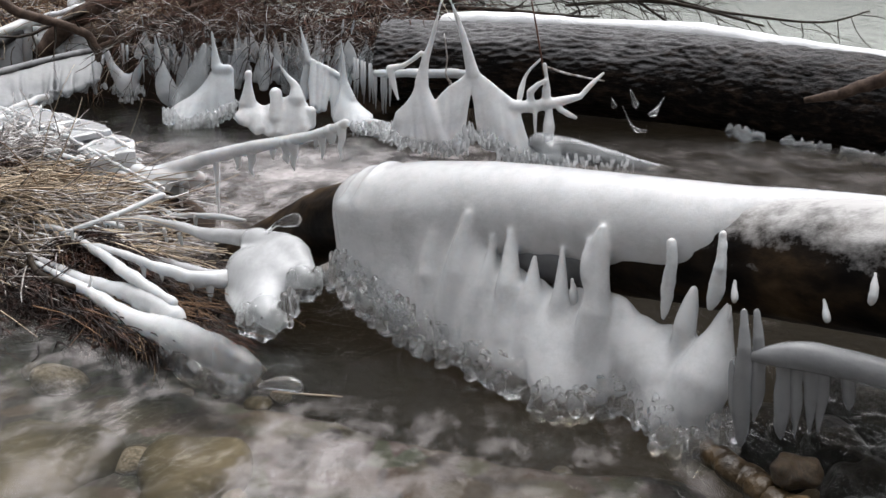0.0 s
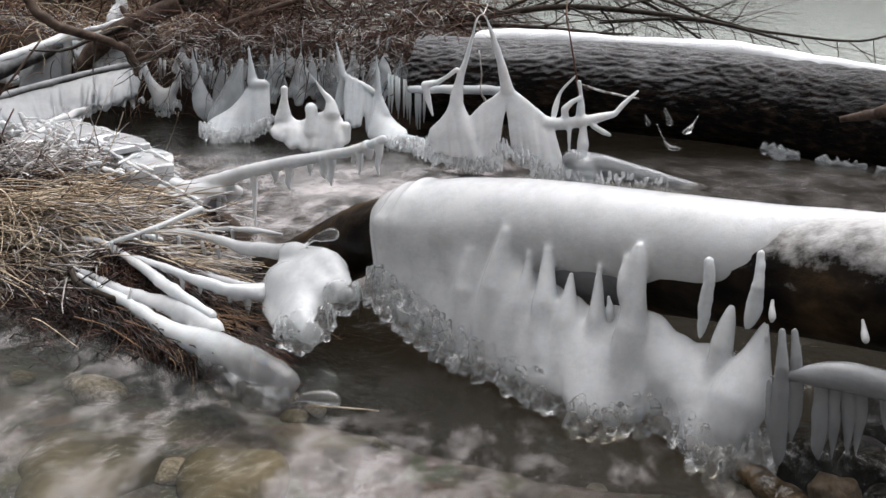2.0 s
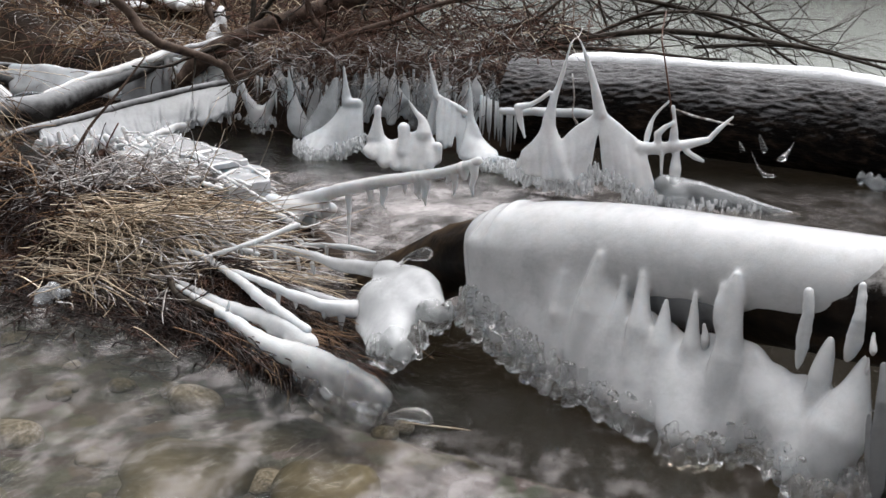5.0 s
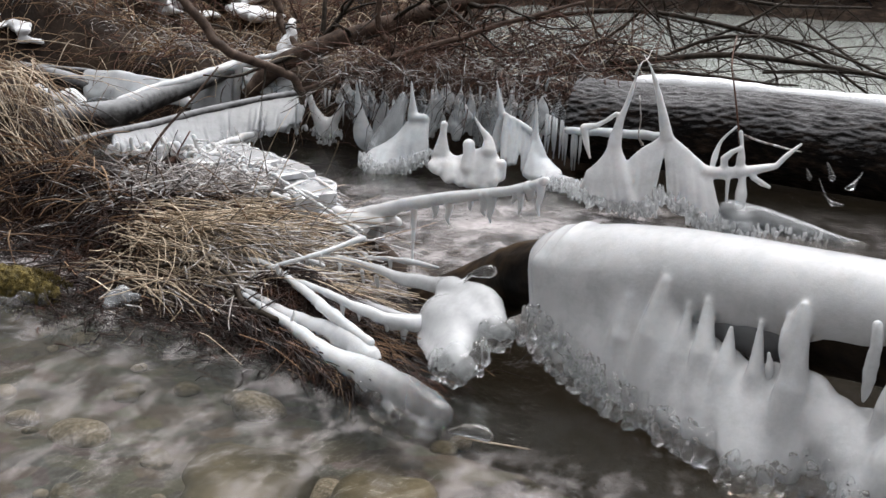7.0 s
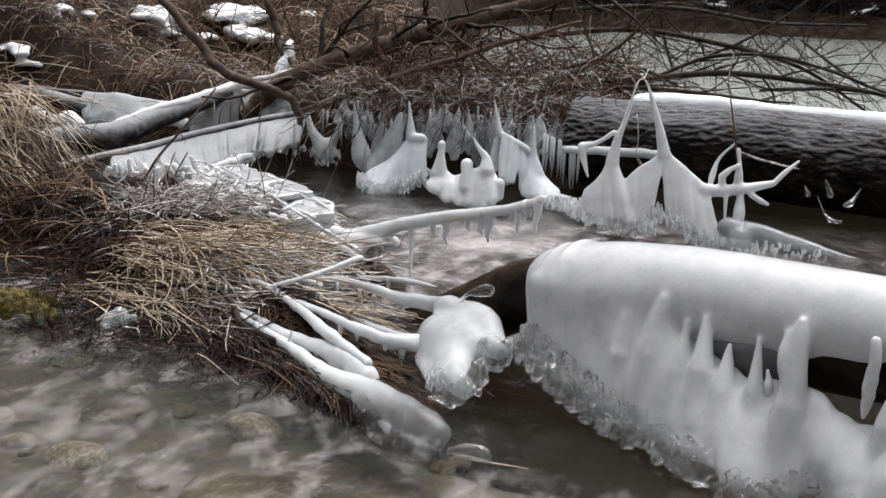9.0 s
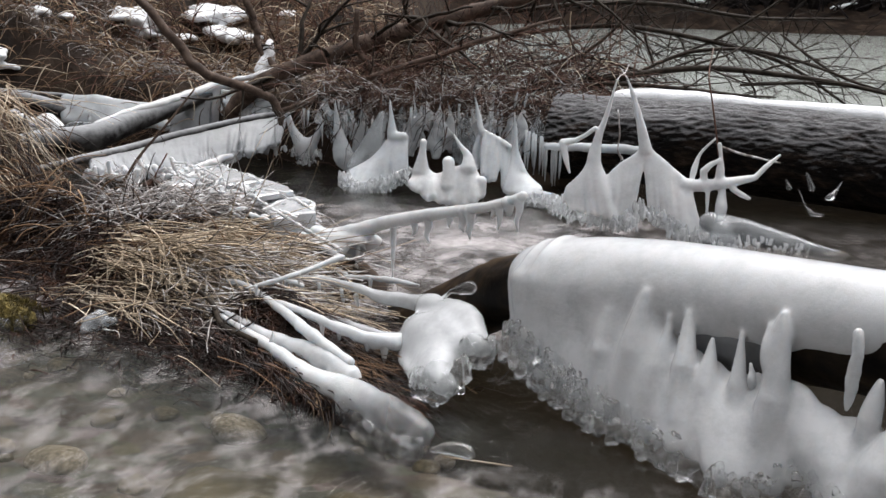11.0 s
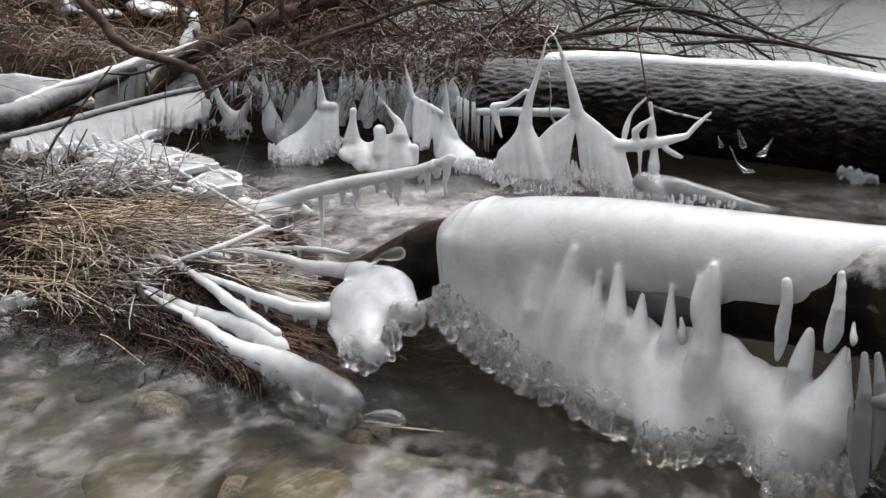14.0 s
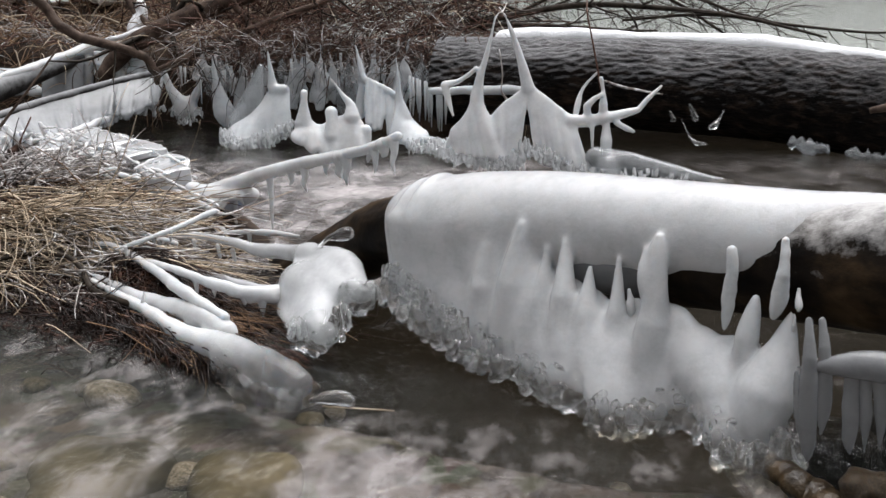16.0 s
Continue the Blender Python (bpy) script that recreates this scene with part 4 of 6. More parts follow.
# ---- ice-coated timbers on the brook's upper side ----
beam = thing("iced_beam", "long sloping pole with a curtain of grey ice to the water", "ice formation", (-1.927, 4.300, -0.007))
part("pole", tubes_mesh("pole", [spline([(-2.12, 3.9, 0.070, 0.012), (-2.003, 4.02, 0.097, 0.0175), (-1.9, 4.2, 0.117, 0.018), (-1.785, 4.38, 0.149, 0.018), (-1.647, 4.6, 0.180, 0.017), (-1.521, 4.75, 0.204, 0.016), (-1.45, 4.85, 0.212, 0.012)], 40)], GLAZED, 12), beam, "grey glazed wood")
ridge = [(-1.972, 4.045, 0.090), (-1.901, 4.19, 0.106), (-1.785, 4.37, 0.138), (-1.647, 4.59, 0.169), (-1.44, 4.81, 0.199)]
base = [(-1.938, 3.99, 0.040), (-1.849, 4.07, 0.030), (-1.738, 4.19, 0.022), (-1.667, 4.31, 0.036), (-1.587, 4.49, 0.058), (-1.405, 4.62, 0.092)]
part("ice_body", field_mesh("ice_body", veil(ridge, base, 34, 0.010, 0.011, 15, 2.2), 0.006, 0.003, ICE_SHEET, 0.0015, 40), beam)
part("ice_lip", field_mesh("ice_lip", [[(-1.70, 4.22, 0.028, 0.012), (-1.656, 4.27, 0.040, 0.014), (-1.615, 4.35, 0.056, 0.017), (-1.566, 4.45, 0.068, 0.014)]], 0.006, 0.005, ICE_TOOTH, 0.003, 60), beam, "white rounded ice lip")
part("ice_fringe", field_mesh("ice_fringe", beads(random.Random(14), [(-1.675, 4.27, 0.038), (-1.617, 4.37, 0.050), (-1.58, 4.47, 0.060), (-1.522, 4.59, 0.082), (-1.405, 4.65, 0.088)], 90, 0.011, 0.03, 0.016), 0.004, 0.002, ICE_BUBBLE), beam, "clear glassy drops", "stuff")
arm = thing("iced_limb", "dark grey limb glazed with ice under a white ice cap", "branch", (-2.141, 4.400, 0.058))
part("limb", log_mesh("limb", [(-2.40, 4.22, 0.09, 0.045), (-2.31, 4.3, 0.112, 0.052), (-2.136, 4.4, 0.130, 0.055), (-2.05, 4.6, 0.175, 0.048), (-1.951, 4.8, 0.222, 0.040), (-1.868, 5.0, 0.265, 0.032), (-1.81, 5.1, 0.295, 0.024)], GLAZED, 80, 28, 0.003, 30, 3.0), arm)
part("ice_cap", field_mesh("ice_cap", [spline([(-2.13, 4.42, 0.178, 0.012), (-2.066, 4.58, 0.213, 0.016), (-1.988, 4.7, 0.237, 0.019), (-1.918, 4.85, 0.266, 0.020), (-1.86, 4.98, 0.291, 0.022), (-1.804, 5.05, 0.308, 0.023)], 18), spline([(-1.824, 5.03, 0.3, 0.022), (-1.833, 5.02, 0.227, 0.024), (-1.841, 5.02, 0.144, 0.021)], 8), [(-1.79, 5.05, 0.30, 0.014), (-1.70, 5.0, 0.31, 0.012), (-1.60, 4.97, 0.345, 0.012), (-1.52, 4.95, 0.37, 0.009)]], 0.006, 0.006, ICE_TOOTH, 0.002, 40), arm, "white rippled ice")
part("ice_sheet", field_mesh("ice_sheet", veil([(-2.532, 4.95, 0.226), (-2.394, 4.95, 0.227), (-2.284, 4.95, 0.219), (-2.079, 4.95, 0.201)], [(-2.505, 4.9, 0.135), (-2.373, 4.9, 0.120), (-2.263, 4.9, 0.130), (-2.0, 4.9, 0.12)], 18, 0.012, 0.015, 31, 0.6), 0.007, 0.007, ICE_WET, 0.002, 35), arm, "smooth pale ice sheet")
part("ice_sheet", field_mesh("ice_sheet", veil([(-1.99, 4.93, 0.20), (-1.90, 4.96, 0.235), (-1.85, 5.0, 0.26)], [(-1.98, 4.88, 0.10), (-1.91, 4.9, 0.10), (-1.85, 4.95, 0.11)], 8, 0.010, 0.013, 32, 0.8), 0.007, 0.006, ICE_SHEET, 0.002, 35), arm, "grey ice sheet")
part("ice_fringe", field_mesh("ice_fringe", veil([(-1.79, 5.0, 0.285), (-1.663, 4.95, 0.27), (-1.529, 4.9, 0.245)], [(-1.775, 4.96, 0.165), (-1.646, 4.9, 0.17), (-1.513, 4.85, 0.175)], 11, 0.008, 0.008, 33, 2.4), 0.006, 0.003, ICE_WET, 0.003, 60), arm, "torn pale ice fringe")
part("ice_knob", field_mesh("ice_knob", [[(-2.478, 4.6, 0.130, 0.038), (-2.439, 4.6, 0.146, 0.050), (-2.392, 4.6, 0.128, 0.038)], [(-2.622, 4.65, 0.19, 0.014), (-2.556, 4.6, 0.174, 0.019), (-2.512, 4.6, 0.162, 0.017)]], 0.007, 0.006, ICE_TOOTH, 0.002, 40), arm, "rounded ice knob")
part("ice_stem", field_mesh("ice_stem", [spline([(-2.444, 4.5, 0.132, 0.007), (-2.31, 4.48, 0.150, 0.009), (-2.213, 4.46, 0.178, 0.009), (-2.136, 4.46, 0.168, 0.007)], 14), [(-2.398, 4.42, 0.100, 0.028), (-2.261, 4.38, 0.120, 0.032), (-2.161, 4.37, 0.130, 0.024)]], 0.006, 0.006, ICE_GREY, 0.002, 40), arm, "grey glassy ice")
pole = thing("grey_pole", "weathered grey pole lying on the bank beside ice", "pole", (-2.685, 4.900, 0.208))
part("shaft", log_mesh("shaft", [(-3.0, 4.9, 0.268, 0.018), (-2.926, 4.9, 0.256, 0.022), (-2.73, 4.9, 0.224, 0.033), (-2.52, 4.93, 0.171, 0.038), (-2.369, 4.98, 0.125, 0.030)], GLAZED, 60, 24, 0.004, 26, 5.0), pole)
part("shaft", tubes_mesh("shaft", [spline([(-2.997, 4.950, 0.258, 0.010), (-2.7, 4.95, 0.242, 0.0112), (-2.532, 4.95, 0.237, 0.011), (-2.307, 4.97, 0.213, 0.008)], 24)], GLAZED, 10), pole)

# ---- the iced clump at the island's tip ----
clump = thing("ice_clump", "bulging white ice over bent grass stems with glassy drops", "ice formation", (-0.354, 2.189, 0.000))
part("ice_body", field_mesh("ice_body", [
    spline([(-0.984, 2.7, 0.026, 0.004), (-0.802, 2.58, 0.068, 0.006), (-0.683, 2.5, 0.09, 0.0086), (-0.585, 2.42, 0.101, 0.009), (-0.502, 2.36, 0.097, 0.015), (-0.422, 2.3, 0.107, 0.017), (-0.366, 2.25, 0.116, 0.019)], 18),
    spline([(-0.376, 2.24, 0.111, 0.02), (-0.323, 2.2, 0.118, 0.028), (-0.282, 2.15, 0.118, 0.03), (-0.258, 2.1, 0.104, 0.021), (-0.244, 2.07, 0.091, 0.015)], 10),
    [(-0.375, 2.16, 0.072, 0.034), (-0.340, 2.12, 0.074, 0.032), (-0.310, 2.08, 0.070, 0.022)],
    [(-0.393, 2.2, 0.078, 0.024), (-0.327, 2.15, 0.095, 0.034), (-0.284, 2.08, 0.092, 0.018)],
    spline([(-0.729, 2.42, 0.043, 0.0052), (-0.633, 2.35, 0.048, 0.0101), (-0.544, 2.29, 0.043, 0.0117), (-0.461, 2.24, 0.039, 0.0156)] + [(-0.406, 2.2, 0.043, 0.026), (-0.352, 2.12, 0.056, 0.035), (-0.321, 2.03, 0.053, 0.032), (-0.308, 1.98, 0.048, 0.022)], 16),
    spline([(-0.403, 2.15, 0.027, 0.014), (-0.37, 2.06, 0.029, 0.015), (-0.354, 2.0, 0.037, 0.013)], 6),
], 0.0045, 0.013, ICE_MELT, 0.0012, 40), clump)
part("ice_fringe", field_mesh("ice_fringe", beads(random.Random(21), [(-0.272, 2.065, 0.088), (-0.255, 2.05, 0.08), (-0.235, 2.045, 0.084), (-0.218, 2.045, 0.1)], 90, 0.009, 0.034, 0.011), 0.0026, 0.001, ICE_DROP), clump, "clear glassy drops", "stuff")
part("ice_fringe", field_mesh("ice_fringe", beads(random.Random(22), [(-0.358, 1.975, 0.042), (-0.329, 1.955, 0.036), (-0.302, 1.945, 0.040), (-0.277, 1.955, 0.056), (-0.265, 1.985, 0.072)], 120, 0.009, 0.036, 0.012), 0.0026, 0.001, ICE_DROP), clump, "clear glassy drops", "stuff")
for a in ([(-0.255, 2.07, 0.099, 0.020), (-0.236, 2.05, 0.093, 0.016)], [(-0.314, 1.985, 0.055, 0.031), (-0.300, 1.96, 0.050, 0.022)]):
    part("ice_tip", field_mesh("ice_tip", [a], 0.004, 0.004, ICE_BUBBLE, 0.0012, 90), clump, "glassy melting ice")
for a in ([(-0.605, 2.420, 0.089, 0.005), (-0.600, 2.420, 0.063, 0.004)], [(-0.668, 2.460, 0.090, 0.005), (-0.666, 2.460, 0.060, 0.003)], [(-0.567, 2.400, 0.084, 0.006), (-0.562, 2.400, 0.061, 0.004)], [(-0.715, 2.480, 0.085, 0.004), (-0.713, 2.480, 0.062, 0.002)]):
    part("icicle", field_mesh("icicle", [a], 0.003, 0.003, ICE), clump)


def lumps(seed, line):
    """Side swellings that make a stem of ice uneven."""
    rr = random.Random(seed + 900)
    out = []
    for i in range(1, len(line) - 2, 2):
        k, s = line[i], rr.choice((-1, 1))
        out.append([(k[0] + s * k[3] * 0.5, k[1] - k[3] * 0.3, k[2] - k[3] * rr.uniform(0.2, 0.9), k[3] * rr.uniform(0.45, 0.75)), (*line[i + 2][:3], k[3] * 0.5)])
    return out


def iced_stem(label, knots, seed, drips=0, clear=None, mat=None, tip=None):
    t = thing("ice_finger", label, "ice formation", (knots[-1][0], knots[-1][1], max(knots[-1][2] - knots[-1][3], 0)), "iced grass stems on the island")
    line = spline(knots, 18)
    part("ice_body", field_mesh("ice_body", [line] + (lumps(seed, line) if len(knots) > 4 else []), 0.0035, 0.0035, mat or ICE, 0.0012, 55), t)
    rr = random.Random(seed)
    for i in range(drips):
        k = line[int(rr.uniform(0.15, 0.97) * 17)]
        h = rr.uniform(0.012, 0.035)
        part("icicle", field_mesh("icicle", [[(k[0], k[1] - 0.003, k[2] - k[3] * 0.4, k[3] * 0.6 + 0.002), (k[0], k[1] - 0.003, k[2] - k[3] - h, 0.0022)]], 0.003, 0.002, ICE), t)
    end = t
    if tip:
        end = part("ice_tip", field_mesh("ice_tip", tip, 0.004, 0.004, ICE_GREY, 0.0008, 60), t, "glassy melting ice")
    if clear:
        part("ice_fringe", field_mesh("ice_fringe", clear, 0.003, 0.003, ICE_CLEAR), end, "clear glassy drops")
    return t


iced_stem("straight stem coated in white ice with a drip", [(-0.785, 2.29, 0.115, 0.004), (-0.69, 2.304, 0.145, 0.006), (-0.595, 2.387, 0.175, 0.0065)], 30, 2)
iced_stem("bent stem coated in white ice over straw", [(-0.722, 2.7, 0.045, 0.004), (-0.623, 2.65, 0.062, 0.006), (-0.528, 2.6, 0.074, 0.008), (-0.45, 2.55, 0.078, 0.003)], 31, 3)
iced_stem("tapering finger of white ice over straw", [(-0.931, 2.55, 0.047, 0.0042), (-0.769, 2.38, 0.04, 0.0077), (-0.639, 2.23, 0.039, 0.0109), (-0.549, 2.11, 0.043, 0.0143), (-0.507, 2.05, 0.046, 0.01)], 32)
iced_stem("plump finger of white ice hanging at the island's edge", [(-0.86, 2.31, 0.060, 0.004), (-0.77, 2.23, 0.056, 0.007), (-0.71, 2.17, 0.053, 0.011), (-0.62, 2.1, 0.054, 0.016), (-0.539, 2.03, 0.056, 0.022), (-0.486, 1.98, 0.049, 0.0204), (-0.473, 1.97, 0.043, 0.015)], 33)
iced_stem("thin stem glazed with ice", [(-0.801, 2.36, 0.043, 0.0039), (-0.675, 2.23, 0.041, 0.0054), (-0.577, 2.13, 0.039, 0.0058)], 34)
iced_stem("thin straw stem glazed with ice", [(-1.042, 2.66, 0.036, 0.0036), (-0.82, 2.42, 0.051, 0.0046), (-0.719, 2.34, 0.045, 0.0051)], 41)
iced_stem("short spike of frozen grass", [(-0.674, 2.1, 0.052, 0.0046), (-0.668, 2.1, 0.075, 0.0029), (-0.666, 2.1, 0.09, 0.0011)], 42)
iced_stem("thick glassy ice finger dipping to the water with clear drops", [(-0.86, 2.30, 0.055, 0.004), (-0.76, 2.19, 0.052, 0.0075), (-0.663, 2.09, 0.048, 0.0118), (-0.598, 2.02, 0.04, 0.0152), (-0.538, 1.96, 0.036, 0.0221), (-0.463, 1.89, 0.044, 0.0275), (-0.389, 1.83, 0.039, 0.0309), (-0.334, 1.775, 0.035, 0.0316), (-0.308, 1.752, 0.032, 0.026)], 35, 0,
          beads(random.Random(36), [(-0.47, 1.86, 0.016), (-0.425, 1.805, 0.012), (-0.39, 1.78, 0.006), (-0.345, 1.75, 0.004), (-0.305, 1.735, 0.012)], 120, 0.008, 0.024, 0.008), ICE_FINGER)
iced_stem("clear ice bud floating at the glassy finger's end", [(-0.281, 1.72, 0.018, 0.006), (-0.247, 1.70, 0.030, 0.011), (-0.222, 1.69, 0.032, 0.013), (-0.212, 1.685, 0.030, 0.009)], 43, 0, None, ICE_CLEAR)
iced_stem("clear ice bud on a stem beside the log", [(-0.345, 2.20, 0.140, 0.004), (-0.322, 2.19, 0.164, 0.006), (-0.301, 2.19, 0.170, 0.0115), (-0.284, 2.19, 0.174, 0.0135)], 37, 0, None, ICE_CLEAR)
iced_stem("curved grass stem in thick white ice", [(-0.90, 2.46, 0.085, 0.0035), (-0.813, 2.37, 0.100, 0.0055), (-0.709, 2.24, 0.100, 0.0075), (-0.630, 2.14, 0.094, 0.0095), (-0.567, 2.065, 0.085, 0.0115), (-0.481, 1.982, 0.070, 0.0085)], 501, 0)
iced_stem("iced stem with short drips running into the clump", [(-0.72, 2.25, 0.105, 0.0035), (-0.633, 2.184, 0.104, 0.0065), (-0.549, 2.140, 0.090, 0.0095), (-0.466, 2.130, 0.070, 0.014), (-0.405, 2.165, 0.060, 0.018)], 502, 6)
iced_stem("long straight stem in white ice beside the ice plates", [(-1.15, 3.371, 0.100, 0.007), (-0.98, 3.11, 0.108, 0.009), (-0.837, 2.894, 0.110, 0.010), (-0.656, 2.626, 0.115, 0.0075)], 503, 2)
for k, a in enumerate(([(-0.875, 2.43, 0.069, 0.004), (-0.716, 2.31, 0.061, 0.005), (-0.575, 2.11, 0.066, 0.006)], [(-1.014, 2.66, 0.095, 0.004), (-0.838, 2.53, 0.096, 0.005), (-0.692, 2.41, 0.097, 0.006)])):
    iced_stem("slender grass stem glazed with white ice", a, 400 + k, 4)
iced_stem("long straw stem frosted with ice", [(-1.075, 3.050, 0.123, 0.006), (-0.879, 2.900, 0.084, 0.009), (-0.714, 2.750, 0.057, 0.011), (-0.658, 2.700, 0.051, 0.007)], 38)

whole("straw_blade", tubes_mesh("straw_blade", [spline([(-0.26, 1.71, 0.012, 0.0014), (-0.176, 1.69, 0.016, 0.0014), (-0.143, 1.68, 0.018, 0.0008)], 8)], STRAW, 5), "single tan straw blade trailing from the ice", "grass")
# stick reaching over the brook with a comb of icicles
stick = thing("iced_stick", "slender stick in white ice with a comb of icicles", "ice formation", (-0.790, 3.050, 0.047))
line = spline([(-0.822, 2.950, 0.065, 0.026), (-0.711, 2.850, 0.121, 0.022), (-0.565, 2.720, 0.188, 0.017), (-0.432, 2.600, 0.239, 0.015), (-0.310, 2.470, 0.284, 0.012), (-0.227, 2.380, 0.321, 0.011), (-0.194, 2.340, 0.342, 0.008)], 40)
part("ice_body", field_mesh("ice_body", [line, [(-0.758, 2.920, 0.061, 0.022), (-0.679, 2.850, 0.090, 0.022), (-0.604, 2.780, 0.126, 0.016)], [(-0.773, 2.920, 0.044, 0.018), (-0.663, 2.850, 0.068, 0.015)], [(-0.789, 2.880, 0.121, 0.016), (-0.715, 2.820, 0.116, 0.018), (-0.640, 2.760, 0.127, 0.012)], [(-0.765, 2.840, 0.100, 0.014), (-0.689, 2.780, 0.099, 0.012)]], 0.005, 0.007, ICE_TOOTH, 0.001, 50), stick)
part("twig", tubes_mesh("twig", [[(x, y - r * 0.75, z + r * 0.72, 0.0018) for x, y, z, r in line[4:14]]], TWIG, 6), stick)
rr = random.Random(40)
for px, ln in ((0.12, 0.05), (0.19, 0.03), (0.25, 0.085), (0.28, 0.03), (0.37, 0.105), (0.46, 0.022), (0.50, 0.04), (0.57, 0.018), (0.64, 0.03), (0.66, 0.045), (0.75, 0.015), (0.79, 0.036), (0.84, 0.014), (0.93, 0.05)):
    x, y, z, r = line[int(px * 39)]
    w = rr.uniform(0.7, 1.25)
    part("icicle", field_mesh("icicle", [[(x, y, z - r * 0.3, 0.013 * w), (x + 0.002, y, z - r - ln * 0.35, 0.0085 * w), (x + rr.uniform(-0.004, 0.004), y, z - r - ln * 0.8, 0.006 * w), (x + rr.uniform(-0.004, 0.004), y, z - r - ln * 1.25, 0.0025)]], 0.003, 0.005, ICE_TOOTH), stick)

# iced slab at the island's back
slab = thing("iced_tussock", "broken plates of white ice over a tussock edge with frosted stalks", "ice formation", (-1.05, 3.2, 0.0))


def plate_mesh(corners, thick, seed):
    """A thin cracked plate of ice with a chipped rim."""
    rr = random.Random(seed)
    c = np.array(corners)
    mid = c.mean(0)
    rim = []
    for a, b in zip(c, np.roll(c, -1, 0)):
        for u in (0.0, 0.33, 0.66):
            p = a + (b - a) * u
            rim.append(p + (mid - p) * rr.uniform(-0.02, 0.06) + np.array([0, 0, rr.uniform(-0.003, 0.003)]))
    rim = np.array(rim)
    n = len(rim)
    ring = mid + (rim - mid) * 0.94 + np.array([0, 0, 0.004])
    verts = np.vstack([rim, ring, rim - np.array([0, 0, thick]), [mid + np.array([0, 0, 0.006])], [mid - np.array([0, 0, thick])]])
    faces = []
    for i in range(n):
        j = (i + 1) % n
        faces += [[i, j, n + j, n + i], [n + i, n + j, 3 * n], [j, i, 2 * n + i, 2 * n + j], [2 * n + j, 2 * n + i, 3 * n + 1]]
    return mesh_of("ice_plate", verts, faces, ICE_PLATE, False)


for k, (corners, thick) in enumerate((
    ([(-1.402, 3.621, 0.15), (-1.345, 3.741, 0.15), (-1.18, 3.489, 0.155), (-1.123, 3.236, 0.14), (-1.263, 3.348, 0.13)], 0.05),
    ([(-1.185, 3.503, 0.16), (-0.999, 3.322, 0.16), (-0.914, 3.148, 0.16), (-0.956, 2.984, 0.15), (-1.11, 3.233, 0.15)], 0.06),
    ([(-0.934, 3.13, 0.175), (-0.817, 2.987, 0.178), (-0.797, 2.913, 0.165), (-0.889, 2.841, 0.155), (-0.956, 2.958, 0.158)], 0.075),
    ([(-1.30, 3.42, 0.172), (-1.16, 3.46, 0.17), (-1.06, 3.30, 0.176), (-1.16, 3.22, 0.165)], 0.015),
    ([(-1.06, 3.20, 0.178), (-0.96, 3.22, 0.174), (-0.90, 3.06, 0.19), (-1.0, 3.02, 0.178)], 0.014),
    ([(-1.50, 3.62, 0.12), (-1.38, 3.72, 0.135), (-1.28, 3.40, 0.14), (-1.42, 3.36, 0.13)], 0.03),
    ([(-1.36, 3.82, 0.10), (-1.22, 3.62, 0.10), (-1.0, 3.42, 0.09), (-0.84, 3.14, 0.08), (-0.88, 3.10, 0.11), (-1.2, 3.48, 0.12)], 0.12))):
    part("ice_plate", plate_mesh(corners, thick, 60 + k), slab)
rr = random.Random(44)
for line in ([(-1.32, 3.479, 0.175), (-1.047, 3.086, 0.18), (-0.848, 2.807, 0.17), (-0.654, 2.639, 0.13)], [(-1.152, 3.401, 0.18), (-0.909, 3.015, 0.185), (-0.797, 2.965, 0.13)], [(-1.171, 3.098, 0.165), (-1.047, 3.136, 0.18), (-0.903, 3.023, 0.195)], [(-0.926, 2.86, 0.175), (-0.872, 2.942, 0.195), (-0.798, 2.878, 0.18)], [(-1.40, 3.5, 0.15), (-1.25, 3.45, 0.19), (-1.1, 3.3, 0.185)], [(-1.28, 3.6, 0.17), (-1.2, 3.3, 0.18), (-1.16, 3.1, 0.17)]):
    part("iced_stalk", field_mesh("iced_stalk", [spline([(*p, rr.uniform(0.0025, 0.0045)) for p in line], 14)], 0.004, 0.003, ICE_TOOTH, 0.0015, 80), slab, "stalk glazed with white ice")
crust = []
for _ in range(70):
    u = rr.random()
    x, y = -1.42 + 0.6 * u + rr.uniform(-0.10, 0.02), 3.68 - 0.72 * u + rr.uniform(-0.2, 0.02)
    z, h, r = 0.155 + 0.02 * u + rr.uniform(-0.012, 0.012), rr.uniform(0.03, 0.1), rr.uniform(0.003, 0.008)
    crust.append([(x, y, z, r), (x + 0.75 * h, y - 0.6 * h, z + rr.uniform(-0.015, 0.015), r * 0.7)])
part("ice_crust", field_mesh("ice_crust", crust, 0.005, 0.004, ICE_TOOTH, 0.002, 70), slab, "lumpy white crust of iced stalks", "stuff")
part("ice_foot", field_mesh("ice_foot", [[(-0.816, 3.150, 0.040, 0.03), (-0.761, 3.100, 0.038, 0.035), (-0.748, 3.080, 0.024, 0.02)], [(-0.86, 3.0, 0.09, 0.03), (-0.81, 2.95, 0.10, 0.03)]], 0.006, 0.008, ICE_WET), slab, "grey wet ice foot")


